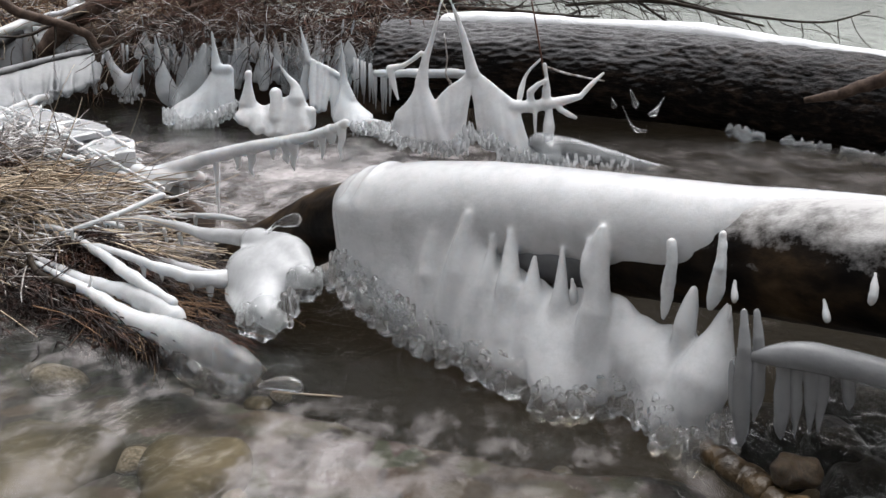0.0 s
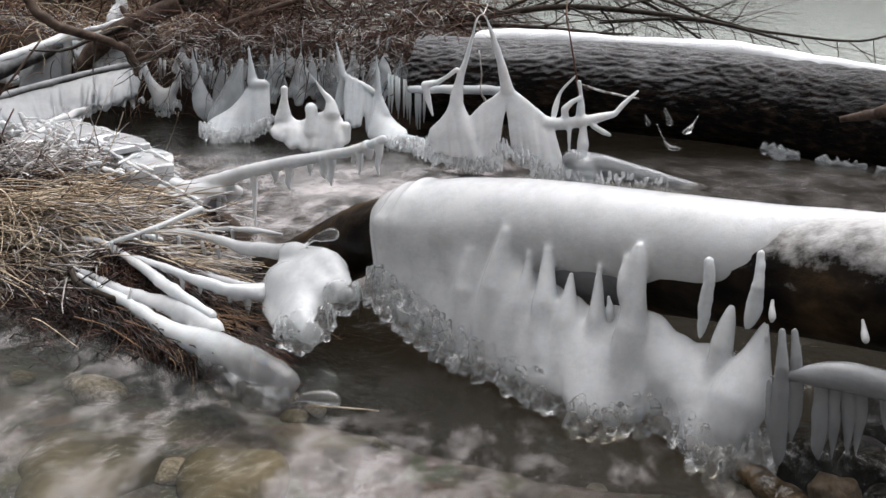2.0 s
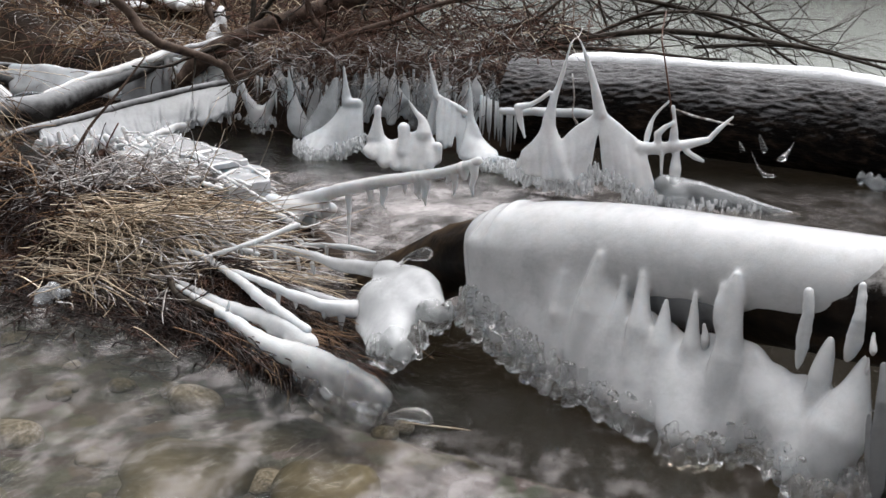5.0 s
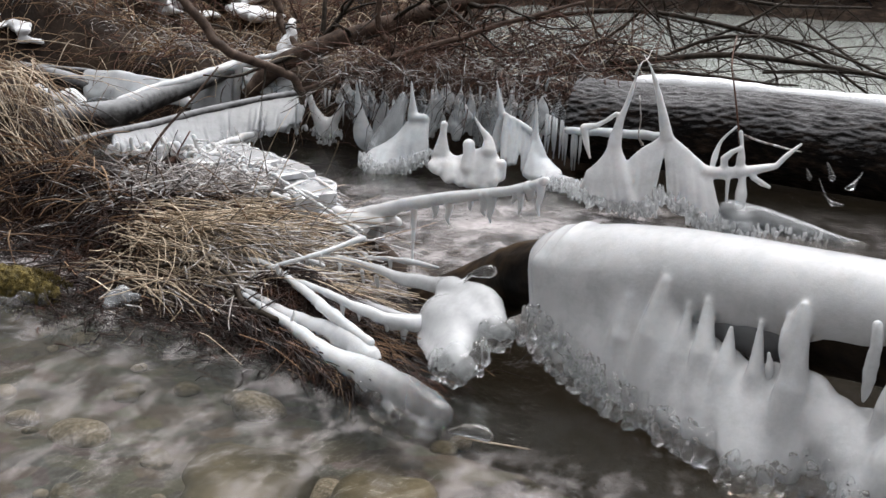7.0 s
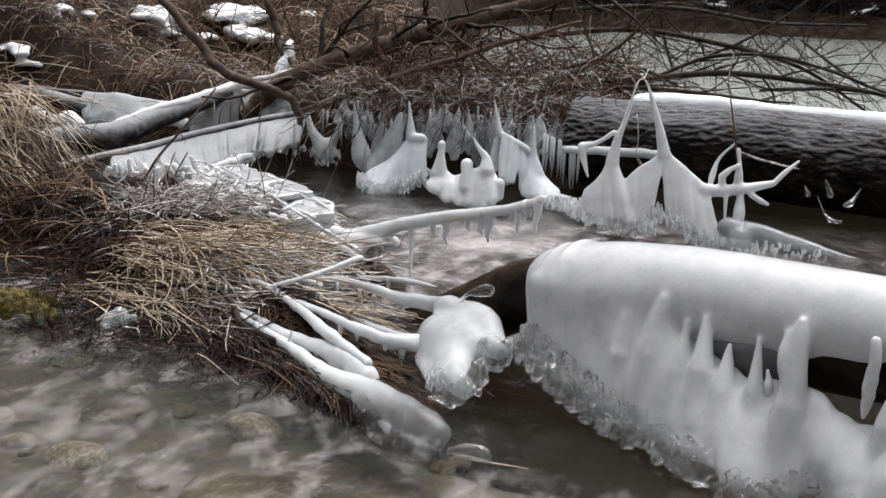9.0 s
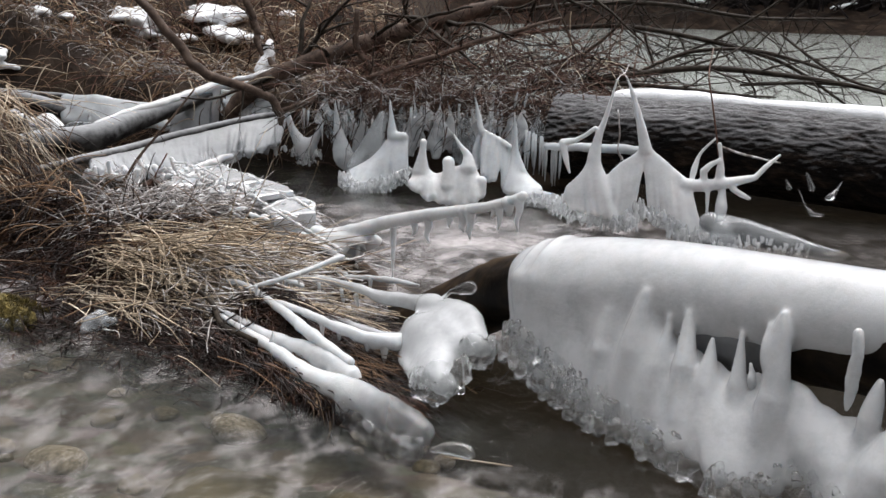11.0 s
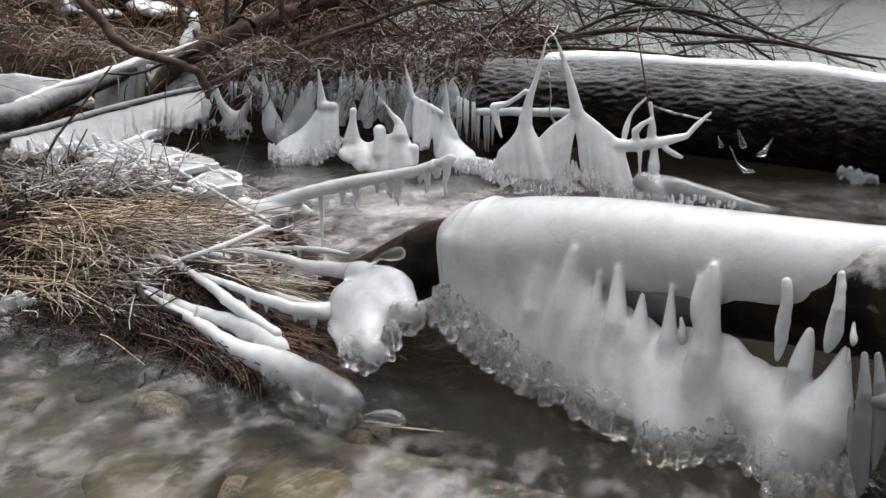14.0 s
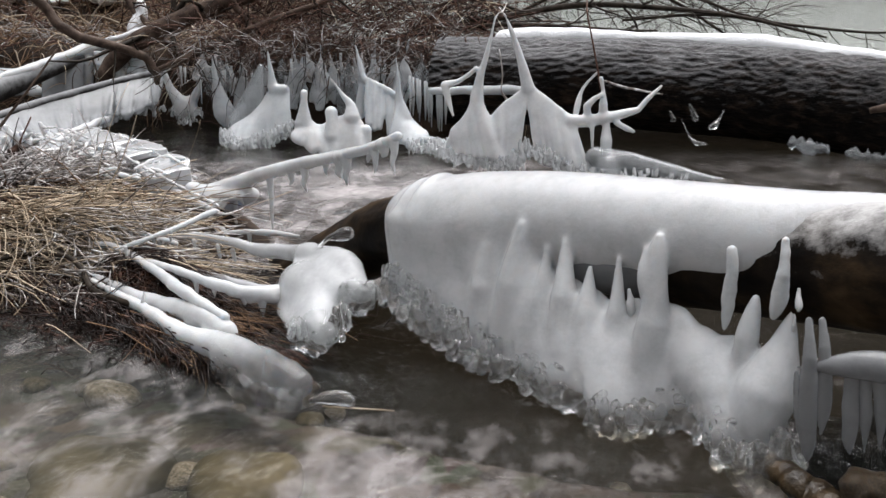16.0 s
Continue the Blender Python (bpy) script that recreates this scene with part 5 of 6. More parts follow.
whole("ice_crust", field_mesh("ice_crust", [
    [(-1.859, 3.757, 0.081, 0.0123), (-1.847, 3.747, 0.104, 0.0068)],
    [(-1.829, 3.76, 0.082, 0.0131), (-1.82, 3.75, 0.116, 0.0072)],
    [(-1.778, 3.72, 0.085, 0.013), (-1.758, 3.71, 0.108, 0.0071)],
    [(-1.728, 3.682, 0.101, 0.0136), (-1.734, 3.672, 0.148, 0.0075)],
    [(-1.701, 3.689, 0.097, 0.0136), (-1.671, 3.679, 0.119, 0.0075)],
    [(-1.679, 3.71, 0.088, 0.0173), (-1.689, 3.7, 0.129, 0.0095)],
    [(-1.657, 3.732, 0.09, 0.0195), (-1.652, 3.722, 0.114, 0.0108)],
    [(-1.635, 3.756, 0.1, 0.0157), (-1.654, 3.746, 0.149, 0.0086)],
    [(-1.597, 3.738, 0.098, 0.0194), (-1.61, 3.728, 0.129, 0.0106)],
    [(-1.546, 3.691, 0.099, 0.0183), (-1.57, 3.681, 0.14, 0.0101)],
    [(-1.541, 3.756, 0.095, 0.019), (-1.541, 3.746, 0.121, 0.0105)],
    [(-1.497, 3.722, 0.119, 0.0159), (-1.522, 3.712, 0.166, 0.0087)],
], 0.006, 0.006, ICE_TOOTH, 0.002, 60), "knobbly white ice lumps round stalks at the beam's foot", "ice formation")


# ---- branches ----
def branch(name, label, category, knots, mat, twigs=0, seed=0, reach=0.5, droop=0.1, n=40, sides=10, knobs=True, group=""):
    line = spline(knots, n)
    rr = random.Random(seed)
    if knobs:
        for i in range(n):
            line[i, 3] *= 1 + 0.12 * noise.noise(Vector((i * 0.7, seed, 0)))
            line[i, :3] += Vector(noise.noise_vector(Vector((i * 0.33, seed * 1.7, 3)))) * line[i, 3] * 0.5
    t = thing(name, label, category, tuple(line[0, :3]), group)
    part("stem", tubes_mesh("stem", [line], mat, sides), t)
    lines = []
    for i in range(twigs):
        k = line[int(rr.uniform(0.15, 0.98) * (n - 1))]
        lines += sprout(rr, k[:3], (rr.uniform(-0.6, 1), rr.uniform(-0.7, 0.5), rr.uniform(-0.5, 0.8)), reach * rr.uniform(0.4, 1), max(k[3] * 0.35, 0.0018), droop, 1)
    if lines:
        part("twig", tubes_mesh("twig", lines, SHRUB, 4), t, kind="stuff")
    return t


def sprout(rr, at, way, length, r, droop, depth):
    """A wandering twig with side twigs."""
    p, d = np.array(at, float), np.array(way, float)
    d /= np.linalg.norm(d)
    n = 9
    rows = []
    for i in range(n):
        rows.append((*p, r * (1 - 0.8 * i / (n - 1))))
        d = d + np.array([rr.gauss(0, 0.16), rr.gauss(0, 0.16), rr.gauss(0, 0.14) - droop * 0.25])
        d /= np.linalg.norm(d)
        p = p + d * length / (n - 1)
        p[2] = max(p[2], 0.02)
    out = [rows]
    if depth:
        for _ in range(rr.randint(1, 3)):
            k = rows[rr.randint(2, n - 2)]
            out += sprout(rr, k[:3], d + np.array([rr.gauss(0, 0.6), rr.gauss(0, 0.5), rr.gauss(0, 0.5)]), length * rr.uniform(0.3, 0.65), k[3] * 0.7, droop, depth - 1)
    return out


branch("dead_branch", "dark bent dead branch reaching down to the ice", "branch", [(-2.005, 4.500, 0.730, 0.016), (-1.896, 4.500, 0.621, 0.018), (-1.774, 4.500, 0.479, 0.020), (-1.689, 4.500, 0.403, 0.020), (-1.535, 4.550, 0.343, 0.019), (-1.440, 4.600, 0.297, 0.018), (-1.405, 4.610, 0.240, 0.018), (-1.400, 4.620, 0.190, 0.010)], BRANCH, 4, 1, 0.22)
branch("dead_branch", "thick grey-brown fallen bough lying over the bank", "branch", [(-1.728, 4.900, 0.175, 0.04), (-1.572, 4.900, 0.335, 0.042), (-1.392, 4.900, 0.419, 0.042), (-1.140, 4.900, 0.505, 0.04), (-0.894, 4.900, 0.594, 0.038), (-0.660, 4.950, 0.665, 0.034), (-0.403, 5.000, 0.752, 0.03), (-0.081, 5.100, 0.883, 0.025)], BRANCH, 26, 2, 0.6)
branch("dead_branch", "thin dark dead branch slanting up over the bank", "branch", [(-1.417, 4.650, 0.237, 0.013), (-1.222, 4.650, 0.313, 0.014), (-0.961, 4.650, 0.421, 0.013), (-0.736, 4.700, 0.499, 0.012), (-0.489, 4.750, 0.585, 0.010), (-0.266, 4.800, 0.655, 0.006)], BRANCH, 12, 3, 0.4)
branch("dead_branch", "broken dark stick leaning over the brush", "branch", [(-1.122, 4.800, 0.663, 0.012), (-1.125, 4.800, 0.522, 0.014), (-1.065, 4.800, 0.418, 0.013), (-1.003, 4.700, 0.309, 0.010), (-0.967, 4.600, 0.239, 0.006)], BRANCH, 4, 4, 0.2)
branch("dead_branch", "snowy dark stump of a dead branch", "branch", [(-1.706, 5.100, 0.697, 0.016), (-1.665, 5.100, 0.572, 0.018), (-1.607, 5.050, 0.450, 0.016), (-1.389, 4.900, 0.283, 0.010)], BRANCH, 5, 5, 0.3)
whole("snow_clump", field_mesh("snow_clump", [[(-1.590, 5.080, 0.500, 0.02), (-1.593, 5.050, 0.425, 0.035), (-1.610, 5.020, 0.380, 0.03)], [(-1.720, 4.950, 0.336, 0.012), (-1.542, 4.970, 0.382, 0.016)]], 0.008, 0.01, SNOW, 0.003, 40), "white snow lodged in the fork of dead branches", "snow")
branch("snapped_limb", "short brown broken limb at the snowy log", "branch", [(1.182, 3.800, 0.179, 0.010), (1.266, 3.750, 0.206, 0.018), (1.395, 3.680, 0.267, 0.024), (1.564, 3.550, 0.372, 0.028)], BRANCH, 0, 6)
# twigs that carry the star-shaped tooth
for a, seed in (([(-0.021, 3.680, 0.488, 0.0025), (-0.012, 3.700, 0.505, 0.002), (0.002, 3.740, 0.510, 0.002), (0.015, 3.900, 0.530, 0.0015)], 7), ([(0.012, 3.680, 0.494, 0.0025), (0.004, 3.700, 0.506, 0.002), (-0.011, 3.850, 0.517, 0.0015)], 8), ([(0.309, 3.670, 0.268, 0.004), (0.296, 3.680, 0.347, 0.003), (0.277, 3.700, 0.450, 0.003), (0.267, 3.750, 0.517, 0.0025), (0.285, 3.900, 0.591, 0.002)], 9), ([(-0.013, 4.000, 0.368, 0.0025), (-0.003, 4.000, 0.290, 0.003), (-0.006, 4.000, 0.230, 0.003), (0.010, 4.000, 0.196, 0.006)], 10), ([(0.313, 3.700, 0.295, 0.0035), (0.376, 3.750, 0.271, 0.004), (0.454, 3.800, 0.247, 0.004), (0.524, 3.850, 0.230, 0.003)], 11)):
    branch("frosted_twig", "thin frosted twig hanging over the brook", "twig", a, FROST if seed != 9 else TWIG, 0, seed, n=14, sides=6, group="twigs over the star-shaped ice")
branch("ice_bent_twig", "slim frosted twig standing up from the island", "twig", [(-1.563, 3.400, 0.129, 0.005), (-1.503, 3.420, 0.222, 0.005), (-1.418, 3.450, 0.328, 0.004), (-1.351, 3.500, 0.428, 0.003)], BRANCH, 2, 12, 0.1, n=16, sides=6)
branch("dead_leaf_stalk", "short dark stalk with a withered head", "twig", [(-1.383, 3.200, 0.141, 0.005), (-1.365, 3.200, 0.195, 0.003), (-1.328, 3.200, 0.262, 0.002)], TWIG, 1, 13, 0.06, n=12, sides=6)
whole("withered_head", field_mesh("withered_head", [[(-1.393, 3.180, 0.153, 0.014), (-1.366, 3.180, 0.167, 0.02), (-1.369, 3.180, 0.137, 0.012)]], 0.005, 0.004, ROOTS, 0.004, 110), "withered dark seed head on the island", "plant")
# the crooked black root at the island's front
branch("black_root", "crooked dark root with an icy tip over the water", "root", [(-1.212, 2.4, -0.012, 0.0044), (-1.148, 2.44, 0.033, 0.005), (-1.043, 2.42, 0.067, 0.0049), (-0.935, 2.38, 0.077, 0.0053), (-0.873, 2.32, 0.065, 0.0062), (-0.824, 2.24, 0.046, 0.0074), (-0.752, 2.17, 0.045, 0.0082), (-0.68, 2.11, 0.053, 0.0083)], SHRUB, 2, 14, 0.1)
whole("ice_lump", field_mesh("ice_lump", [[(-1.123, 2.290, 0.029, 0.016), (-1.138, 2.270, 0.013, 0.02), (-1.140, 2.250, 0.003, 0.014)], [(-1.116, 2.280, 0.013, 0.012), (-1.089, 2.280, 0.022, 0.01)]], 0.004, 0.005, ICE_GREY, 0.001, 80), "clear rounded ice lump on a black root tip", "ice formation")

# arching shrub over the snowy log
shrub = thing("fallen_shrub", "bare arching shrub sprawled over the bank and log", "shrub", (-0.5, 4.9, 0.3))
rr = random.Random(50)
arcs = [
    [(-0.634, 4.900, 0.302, 0.012), (-0.323, 4.900, 0.368, 0.014), (-0.042, 4.900, 0.414, 0.013), (0.301, 4.900, 0.466, 0.013), (0.641, 4.900, 0.450, 0.011), (0.977, 4.900, 0.407, 0.008), (1.312, 4.900, 0.324, 0.004)],
    [(-0.390, 4.850, 0.356, 0.009), (-0.039, 4.850, 0.392, 0.009), (0.261, 4.850, 0.381, 0.008), (0.488, 4.850, 0.364, 0.006), (0.622, 4.850, 0.363, 0.003)],
    [(-0.017, 5.000, 0.389, 0.006), (0.142, 5.000, 0.474, 0.008), (0.300, 5.000, 0.532, 0.008), (0.530, 5.000, 0.542, 0.007), (0.762, 5.000, 0.491, 0.006), (0.996, 5.000, 0.411, 0.004)],
    [(-0.798, 5.100, 0.513, 0.010), (-0.425, 5.100, 0.581, 0.010), (-0.060, 5.100, 0.622, 0.011), (0.302, 5.100, 0.580, 0.010), (0.662, 5.100, 0.491, 0.008), (0.953, 5.100, 0.317, 0.005)],
    [(-0.691, 5.200, 0.640, 0.010), (-0.192, 5.200, 0.712, 0.011), (0.174, 5.200, 0.716, 0.010), (0.537, 5.200, 0.672, 0.008), (0.927, 5.200, 0.678, 0.005)],
    [(-0.403, 5.000, 0.368, 0.008), (-0.215, 5.000, 0.475, 0.007), (-0.058, 5.000, 0.602, 0.006), (0.048, 5.000, 0.747, 0.004)],
    [(0.191, 5.100, 0.490, 0.006), (0.418, 5.100, 0.598, 0.006), (0.633, 5.100, 0.749, 0.005), (0.734, 5.100, 0.868, 0.003)],
    [(-0.359, 5.000, 0.443, 0.006), (-0.168, 5.000, 0.489, 0.007), (0.026, 5.000, 0.451, 0.006), (0.149, 5.000, 0.398, 0.003)],
    [(0.489, 5.000, 0.396, 0.006), (0.848, 5.000, 0.415, 0.007), (1.210, 5.000, 0.366, 0.006), (1.573, 5.000, 0.333, 0.005), (1.783, 5.000, 0.382, 0.003)],
    [(0.057, 5.200, 0.674, 0.006), (0.092, 5.200, 0.553, 0.006), (0.139, 5.200, 0.432, 0.004)],
    [(0.662, 5.200, 0.606, 0.005), (0.773, 5.100, 0.521, 0.006), (0.903, 5.000, 0.441, 0.006), (1.110, 5.000, 0.383, 0.004)],
]
for a in arcs:
    line = spline(a, 30)
    part("stem", tubes_mesh("stem", [line], SHRUB, 8), shrub)
    lines = []
    for i in range(15):
        k = line[rr.randint(3, 28)]
        lines += sprout(rr, k[:3], (rr.uniform(0.1, 1), rr.uniform(-0.4, 0.4), rr.uniform(-0.9, 0.7)), rr.uniform(0.2, 0.6), max(k[3] * 0.42, 0.0022), 0.10, 2)
    part("twig", tubes_mesh("twig", lines, SHRUB, 4), shrub, kind="stuff")


# ---- tangles and grasses ----
def lie(x, y):
    return max(height(x, y), -0.02)


def tangle(name, label, category, count, place, way, length, r, mat, seed, droop=0.1, depth=1, sides=4):
    rr = random.Random(seed)
    lines = []
    for _ in range(count):
        lines += sprout(rr, place(rr), way(rr), length * rr.uniform(0.5, 1.2), r * rr.uniform(0.6, 1.3), droop, depth)
    return whole(name, tubes_mesh(name, lines, mat, sides), label, category, kind="stuff")


def on_tongue(rr):
    x, y = rr.uniform(-1.22, 0.05), rr.uniform(4.72, 5.35)
    return (x, y, lie(x, y) + rr.uniform(0.0, 0.3) * (1 - 0.4 * abs(x + 0.5)))


tangle("brush", "dense reddish-brown tangle of bare twigs on the bank", "brush", 950, on_tongue, lambda rr: (rr.uniform(-0.5, 1), rr.uniform(-0.6, 0.3), rr.uniform(-0.35, 0.45)), 0.4, 0.0023, TWIG, 61, 0.08)
tangle("frosted_brush", "frosted thin twigs drooping over the ice teeth", "brush", 420, lambda rr: (rr.uniform(-1.32, -0.15), rr.uniform(4.45, 4.75), rr.uniform(0.22, 0.42)), lambda rr: (rr.uniform(-1, 1), rr.uniform(-0.8, 0.3), rr.uniform(-0.7, 0.5)), 0.13, 0.0014, FROST, 62, 0.12)
tangle("brush", "thin brown twigs hanging over the ice drapes", "brush", 240, lambda rr: (rr.uniform(-1.3, -0.1), rr.uniform(4.5, 4.75), rr.uniform(0.28, 0.45)), lambda rr: (rr.uniform(-1, 1), rr.uniform(-0.7, 0.3), rr.uniform(-0.4, 0.5)), 0.2, 0.0018, TWIG, 65, 0.1)
tangle("hanging_roots", "dark hanging roots under the bank's edge", "roots", 130, lambda rr: (rr.uniform(-1.2, 0.15), rr.uniform(4.45, 4.7), rr.uniform(0.2, 0.4)), lambda rr: (rr.uniform(-0.5, 0.5), rr.uniform(-0.6, 0.1), rr.uniform(-1, -0.2)), 0.2, 0.003, ROOTS, 63, 0.3)


def grass(name, label, count, place, way, length, r, mat, seed, droop, hug=True, bend=0.06):
    """Loose dry blades that start at a place, lean a way and sink to the ground."""
    rr = random.Random(seed)
    lines = []
    for _ in range(count):
        p = np.array(place(rr), float)
        d = np.array(way(rr, p), float)
        d /= np.linalg.norm(d)
        ln, q = length * rr.uniform(0.4, 1.2), r * rr.uniform(0.6, 1.4)
        curl = np.array([rr.gauss(0, bend), rr.gauss(0, bend), 0])
        n, rows, lift = 7, [], rr.uniform(0, 0.05)
        for i in range(n):
            rows.append((*p, q * (1 - 0.6 * i / (n - 1))))
            d = d + curl + np.array([rr.gauss(0, 0.05), rr.gauss(0, 0.05), rr.gauss(0, 0.05) - droop])
            d /= np.linalg.norm(d)
            p = p + d * ln / (n - 1)
            if hug:
                p[2] = max(p[2], lie(p[0], p[1]) + lift * 0.7)
        lines.append(rows)
    return whole(name, tubes_mesh(name, lines, mat, 3), label, "grass", kind="stuff")


def on_island(cx, cy, sx, sy, up):
    def place(rr):
        x, y = cx + rr.gauss(0, sx), cy + rr.gauss(0, sy)
        return (x, y, lie(x, y) + rr.uniform(0.0, up))
    return place


def fan(rr, p):
    """Blades comb away from the island's crown towards its tip."""
    return (0.85 + rr.gauss(0, 0.3), -0.42 + 0.9 * (p[1] - 2.6) + rr.gauss(0, 0.36), rr.uniform(-0.08, 0.34))


grass("straw", "flattened yellow-brown straw combed along the island", 760, on_island(-1.13, 2.61, 0.10, 0.10, 0.07), fan, 0.33, 0.0019, STRAW, 71, 0.05)
grass("straw", "pale dry straw lying across the island", 260, on_island(-0.9, 2.5, 0.12, 0.1, 0.05), fan, 0.28, 0.0019, STRAW, 72, 0.05)
grass("dry_stems", "brown broken stems matted over the island", 300, on_island(-1.1, 2.7, 0.17, 0.14, 0.04), lambda rr, p: (0.6 + rr.gauss(0, 0.6), -0.4 + rr.gauss(0, 0.6), rr.uniform(-0.1, 0.4)), 0.22, 0.0017, DRY, 85, 0.08)
grass("frosted_stalks", "tangled grey frosted stalks on the island's crown", 480, on_island(-1.28, 3.05, 0.15, 0.11, 0.07), lambda rr, p: (rr.uniform(-1, 1), rr.uniform(-1, 1), rr.uniform(-0.1, 0.6)), 0.17, 0.0022, FROST, 73, 0.08)
grass("frosted_stalks", "frosted stalks sticking through the ice", 150, on_island(-1.22, 3.12, 0.13, 0.12, 0.08), fan, 0.16, 0.0024, FROST, 74, 0.04)
grass("dead_roots", "dark wet stems over the island back", 1300, on_island(-1.62, 3.0, 0.14, 0.2, 0.03), lambda rr, p: (rr.gauss(0.2, 0.7), -0.4 + rr.gauss(0, 0.6), rr.uniform(-0.2, 0.5)), 0.16, 0.0022, ROOTS, 176, 0.12)
grass("dry_stems", "brown drooping stems over the island back", 130, on_island(-1.68, 3.0, 0.14, 0.18, 0.1), lambda rr, p: (rr.gauss(0.2, 0.6), -0.5 + rr.gauss(0, 0.5), rr.uniform(-0.1, 0.6)), 0.26, 0.0024, DRY, 177, 0.14)
grass("frosted_stalks", "frosted stems fanning to the island tip", 420, on_island(-0.95, 2.5, 0.1, 0.09, 0.06), fan, 0.27, 0.0026, FROST, 174, 0.04)
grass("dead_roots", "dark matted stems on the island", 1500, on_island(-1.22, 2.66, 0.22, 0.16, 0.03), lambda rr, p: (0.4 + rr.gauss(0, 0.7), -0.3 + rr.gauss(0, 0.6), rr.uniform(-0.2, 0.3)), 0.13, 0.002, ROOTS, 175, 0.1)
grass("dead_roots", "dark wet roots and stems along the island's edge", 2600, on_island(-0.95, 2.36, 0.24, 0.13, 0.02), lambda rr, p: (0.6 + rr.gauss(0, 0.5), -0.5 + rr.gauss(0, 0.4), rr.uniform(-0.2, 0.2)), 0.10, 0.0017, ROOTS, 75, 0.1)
def under_finger(rr):
    u = rr.random()
    return (-0.70 + 0.21 * u + rr.gauss(0, 0.015), 2.085 - 0.19 * u + rr.gauss(0, 0.02), 0.008 + rr.uniform(0, 0.025))


grass("straw", "wet brown straw trailing under the glassy ice finger", 90, under_finger, lambda rr, p: (0.72 + rr.gauss(0, 0.25), -0.62 + rr.gauss(0, 0.25), rr.uniform(-0.15, 0.1)), 0.11, 0.0014, DRY, 91, 0.05, hug=False)
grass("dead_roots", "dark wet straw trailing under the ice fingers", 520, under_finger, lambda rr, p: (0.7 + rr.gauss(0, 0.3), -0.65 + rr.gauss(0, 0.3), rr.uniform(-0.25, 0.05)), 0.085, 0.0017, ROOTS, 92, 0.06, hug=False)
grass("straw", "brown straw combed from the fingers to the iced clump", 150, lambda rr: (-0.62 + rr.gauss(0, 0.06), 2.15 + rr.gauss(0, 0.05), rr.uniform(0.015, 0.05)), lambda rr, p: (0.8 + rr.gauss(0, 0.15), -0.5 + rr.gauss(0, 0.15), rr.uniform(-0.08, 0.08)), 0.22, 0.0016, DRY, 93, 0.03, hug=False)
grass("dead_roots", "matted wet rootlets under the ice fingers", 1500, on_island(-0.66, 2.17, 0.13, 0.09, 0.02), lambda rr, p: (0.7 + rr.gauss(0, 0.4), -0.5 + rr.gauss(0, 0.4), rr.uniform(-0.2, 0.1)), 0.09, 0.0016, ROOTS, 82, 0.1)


def island_rim(rr):
    u = rr.random()
    x, y = np.interp(u, [0, 0.4, 0.65, 0.85, 1], [-1.2, -0.88, -0.68, -0.52, -0.38]), np.interp(u, [0, 0.4, 0.65, 0.85, 1], [2.5, 2.2, 2.05, 1.9, 1.8])
    return (x + rr.gauss(0, 0.03), y + abs(rr.gauss(0, 0.07)), max(lie(x, y), 0.0) + rr.uniform(0.0, 0.05))


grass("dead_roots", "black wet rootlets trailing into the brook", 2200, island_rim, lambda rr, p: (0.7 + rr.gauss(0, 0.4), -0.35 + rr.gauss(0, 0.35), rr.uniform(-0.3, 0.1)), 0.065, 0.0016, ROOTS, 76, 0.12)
grass("dead_roots", "dark brown dead stems under the bank grass, blackened for its shadow", 500, lambda rr: (rr.uniform(-2.5, -1.95), rr.uniform(2.9, 3.8), rr.uniform(0.05, 0.35)), lambda rr, p: (0.5 + rr.gauss(0, 0.4), -0.5 + rr.gauss(0, 0.4), rr.uniform(-0.6, 0.3)), 0.3, 0.0026, ROOTS, 81, 0.15, hug=False)
grass("bank_grass", "long drooping dry grass on the side bank", 360, lambda rr: (rr.uniform(-2.5, -2.08), rr.uniform(3.2, 3.8), rr.uniform(0.15, 0.42)), lambda rr, p: (0.5 + rr.gauss(0, 0.45), -0.4 + rr.gauss(0, 0.45), rr.uniform(-0.7, 0.5)), 0.42, 0.002, DRY, 77, 0.16, hug=False)


grass("bank_grass", "pale straw drooping from the side bank", 340, lambda rr: (rr.uniform(-2.45, -2.0), rr.uniform(3.1, 3.6), rr.uniform(0.2, 0.42)), lambda rr, p: (0.5 + rr.gauss(0, 0.4), -0.5 + rr.gauss(0, 0.4), rr.uniform(-0.6, 0.5)), 0.48, 0.0022, STRAW, 86, 0.15, hug=False)


def on_bank(rr):
    x, y = rr.uniform(-4.2, -0.9), rr.uniform(4.9, 7.6)
    return (x, y, lie(x, y) + 0.02)


grass("bank_grass", "brown withered grass hanging down the back bank", 4600, on_bank, lambda rr, p: (rr.gauss(0.1, 0.5), -0.8 + rr.gauss(0, 0.5), rr.uniform(-0.2, 0.8)), 0.26, 0.0028, DRY, 78, 0.17, hug=False)
grass("bank_grass", "pale straw tufts on the back bank", 900, on_bank, lambda rr, p: (rr.gauss(0.1, 0.5), -0.7 + rr.gauss(0, 0.5), rr.uniform(0.0, 1.0)), 0.36, 0.003, STRAW, 83, 0.2, hug=False)
grass("frosted_stalks", "grey frosted tufts on the back bank", 700, lambda rr: (lambda k, u: (lambda x, y: (x, y, lie(x, y) + 0.02))(k[0] + u * rr.gauss(0, 0.16), k[1] + rr.gauss(0, 0.1)))(rr.choice(((-2.9, 5.3), (-2.35, 5.5), (-3.3, 5.5), (-2.0, 5.35), (-2.6, 5.75))), 1.0), lambda rr, p: (rr.gauss(0, 0.6), -0.6 + rr.gauss(0, 0.5), rr.uniform(-0.1, 0.8)), 0.13, 0.0024, FROST, 89, 0.15, hug=False)
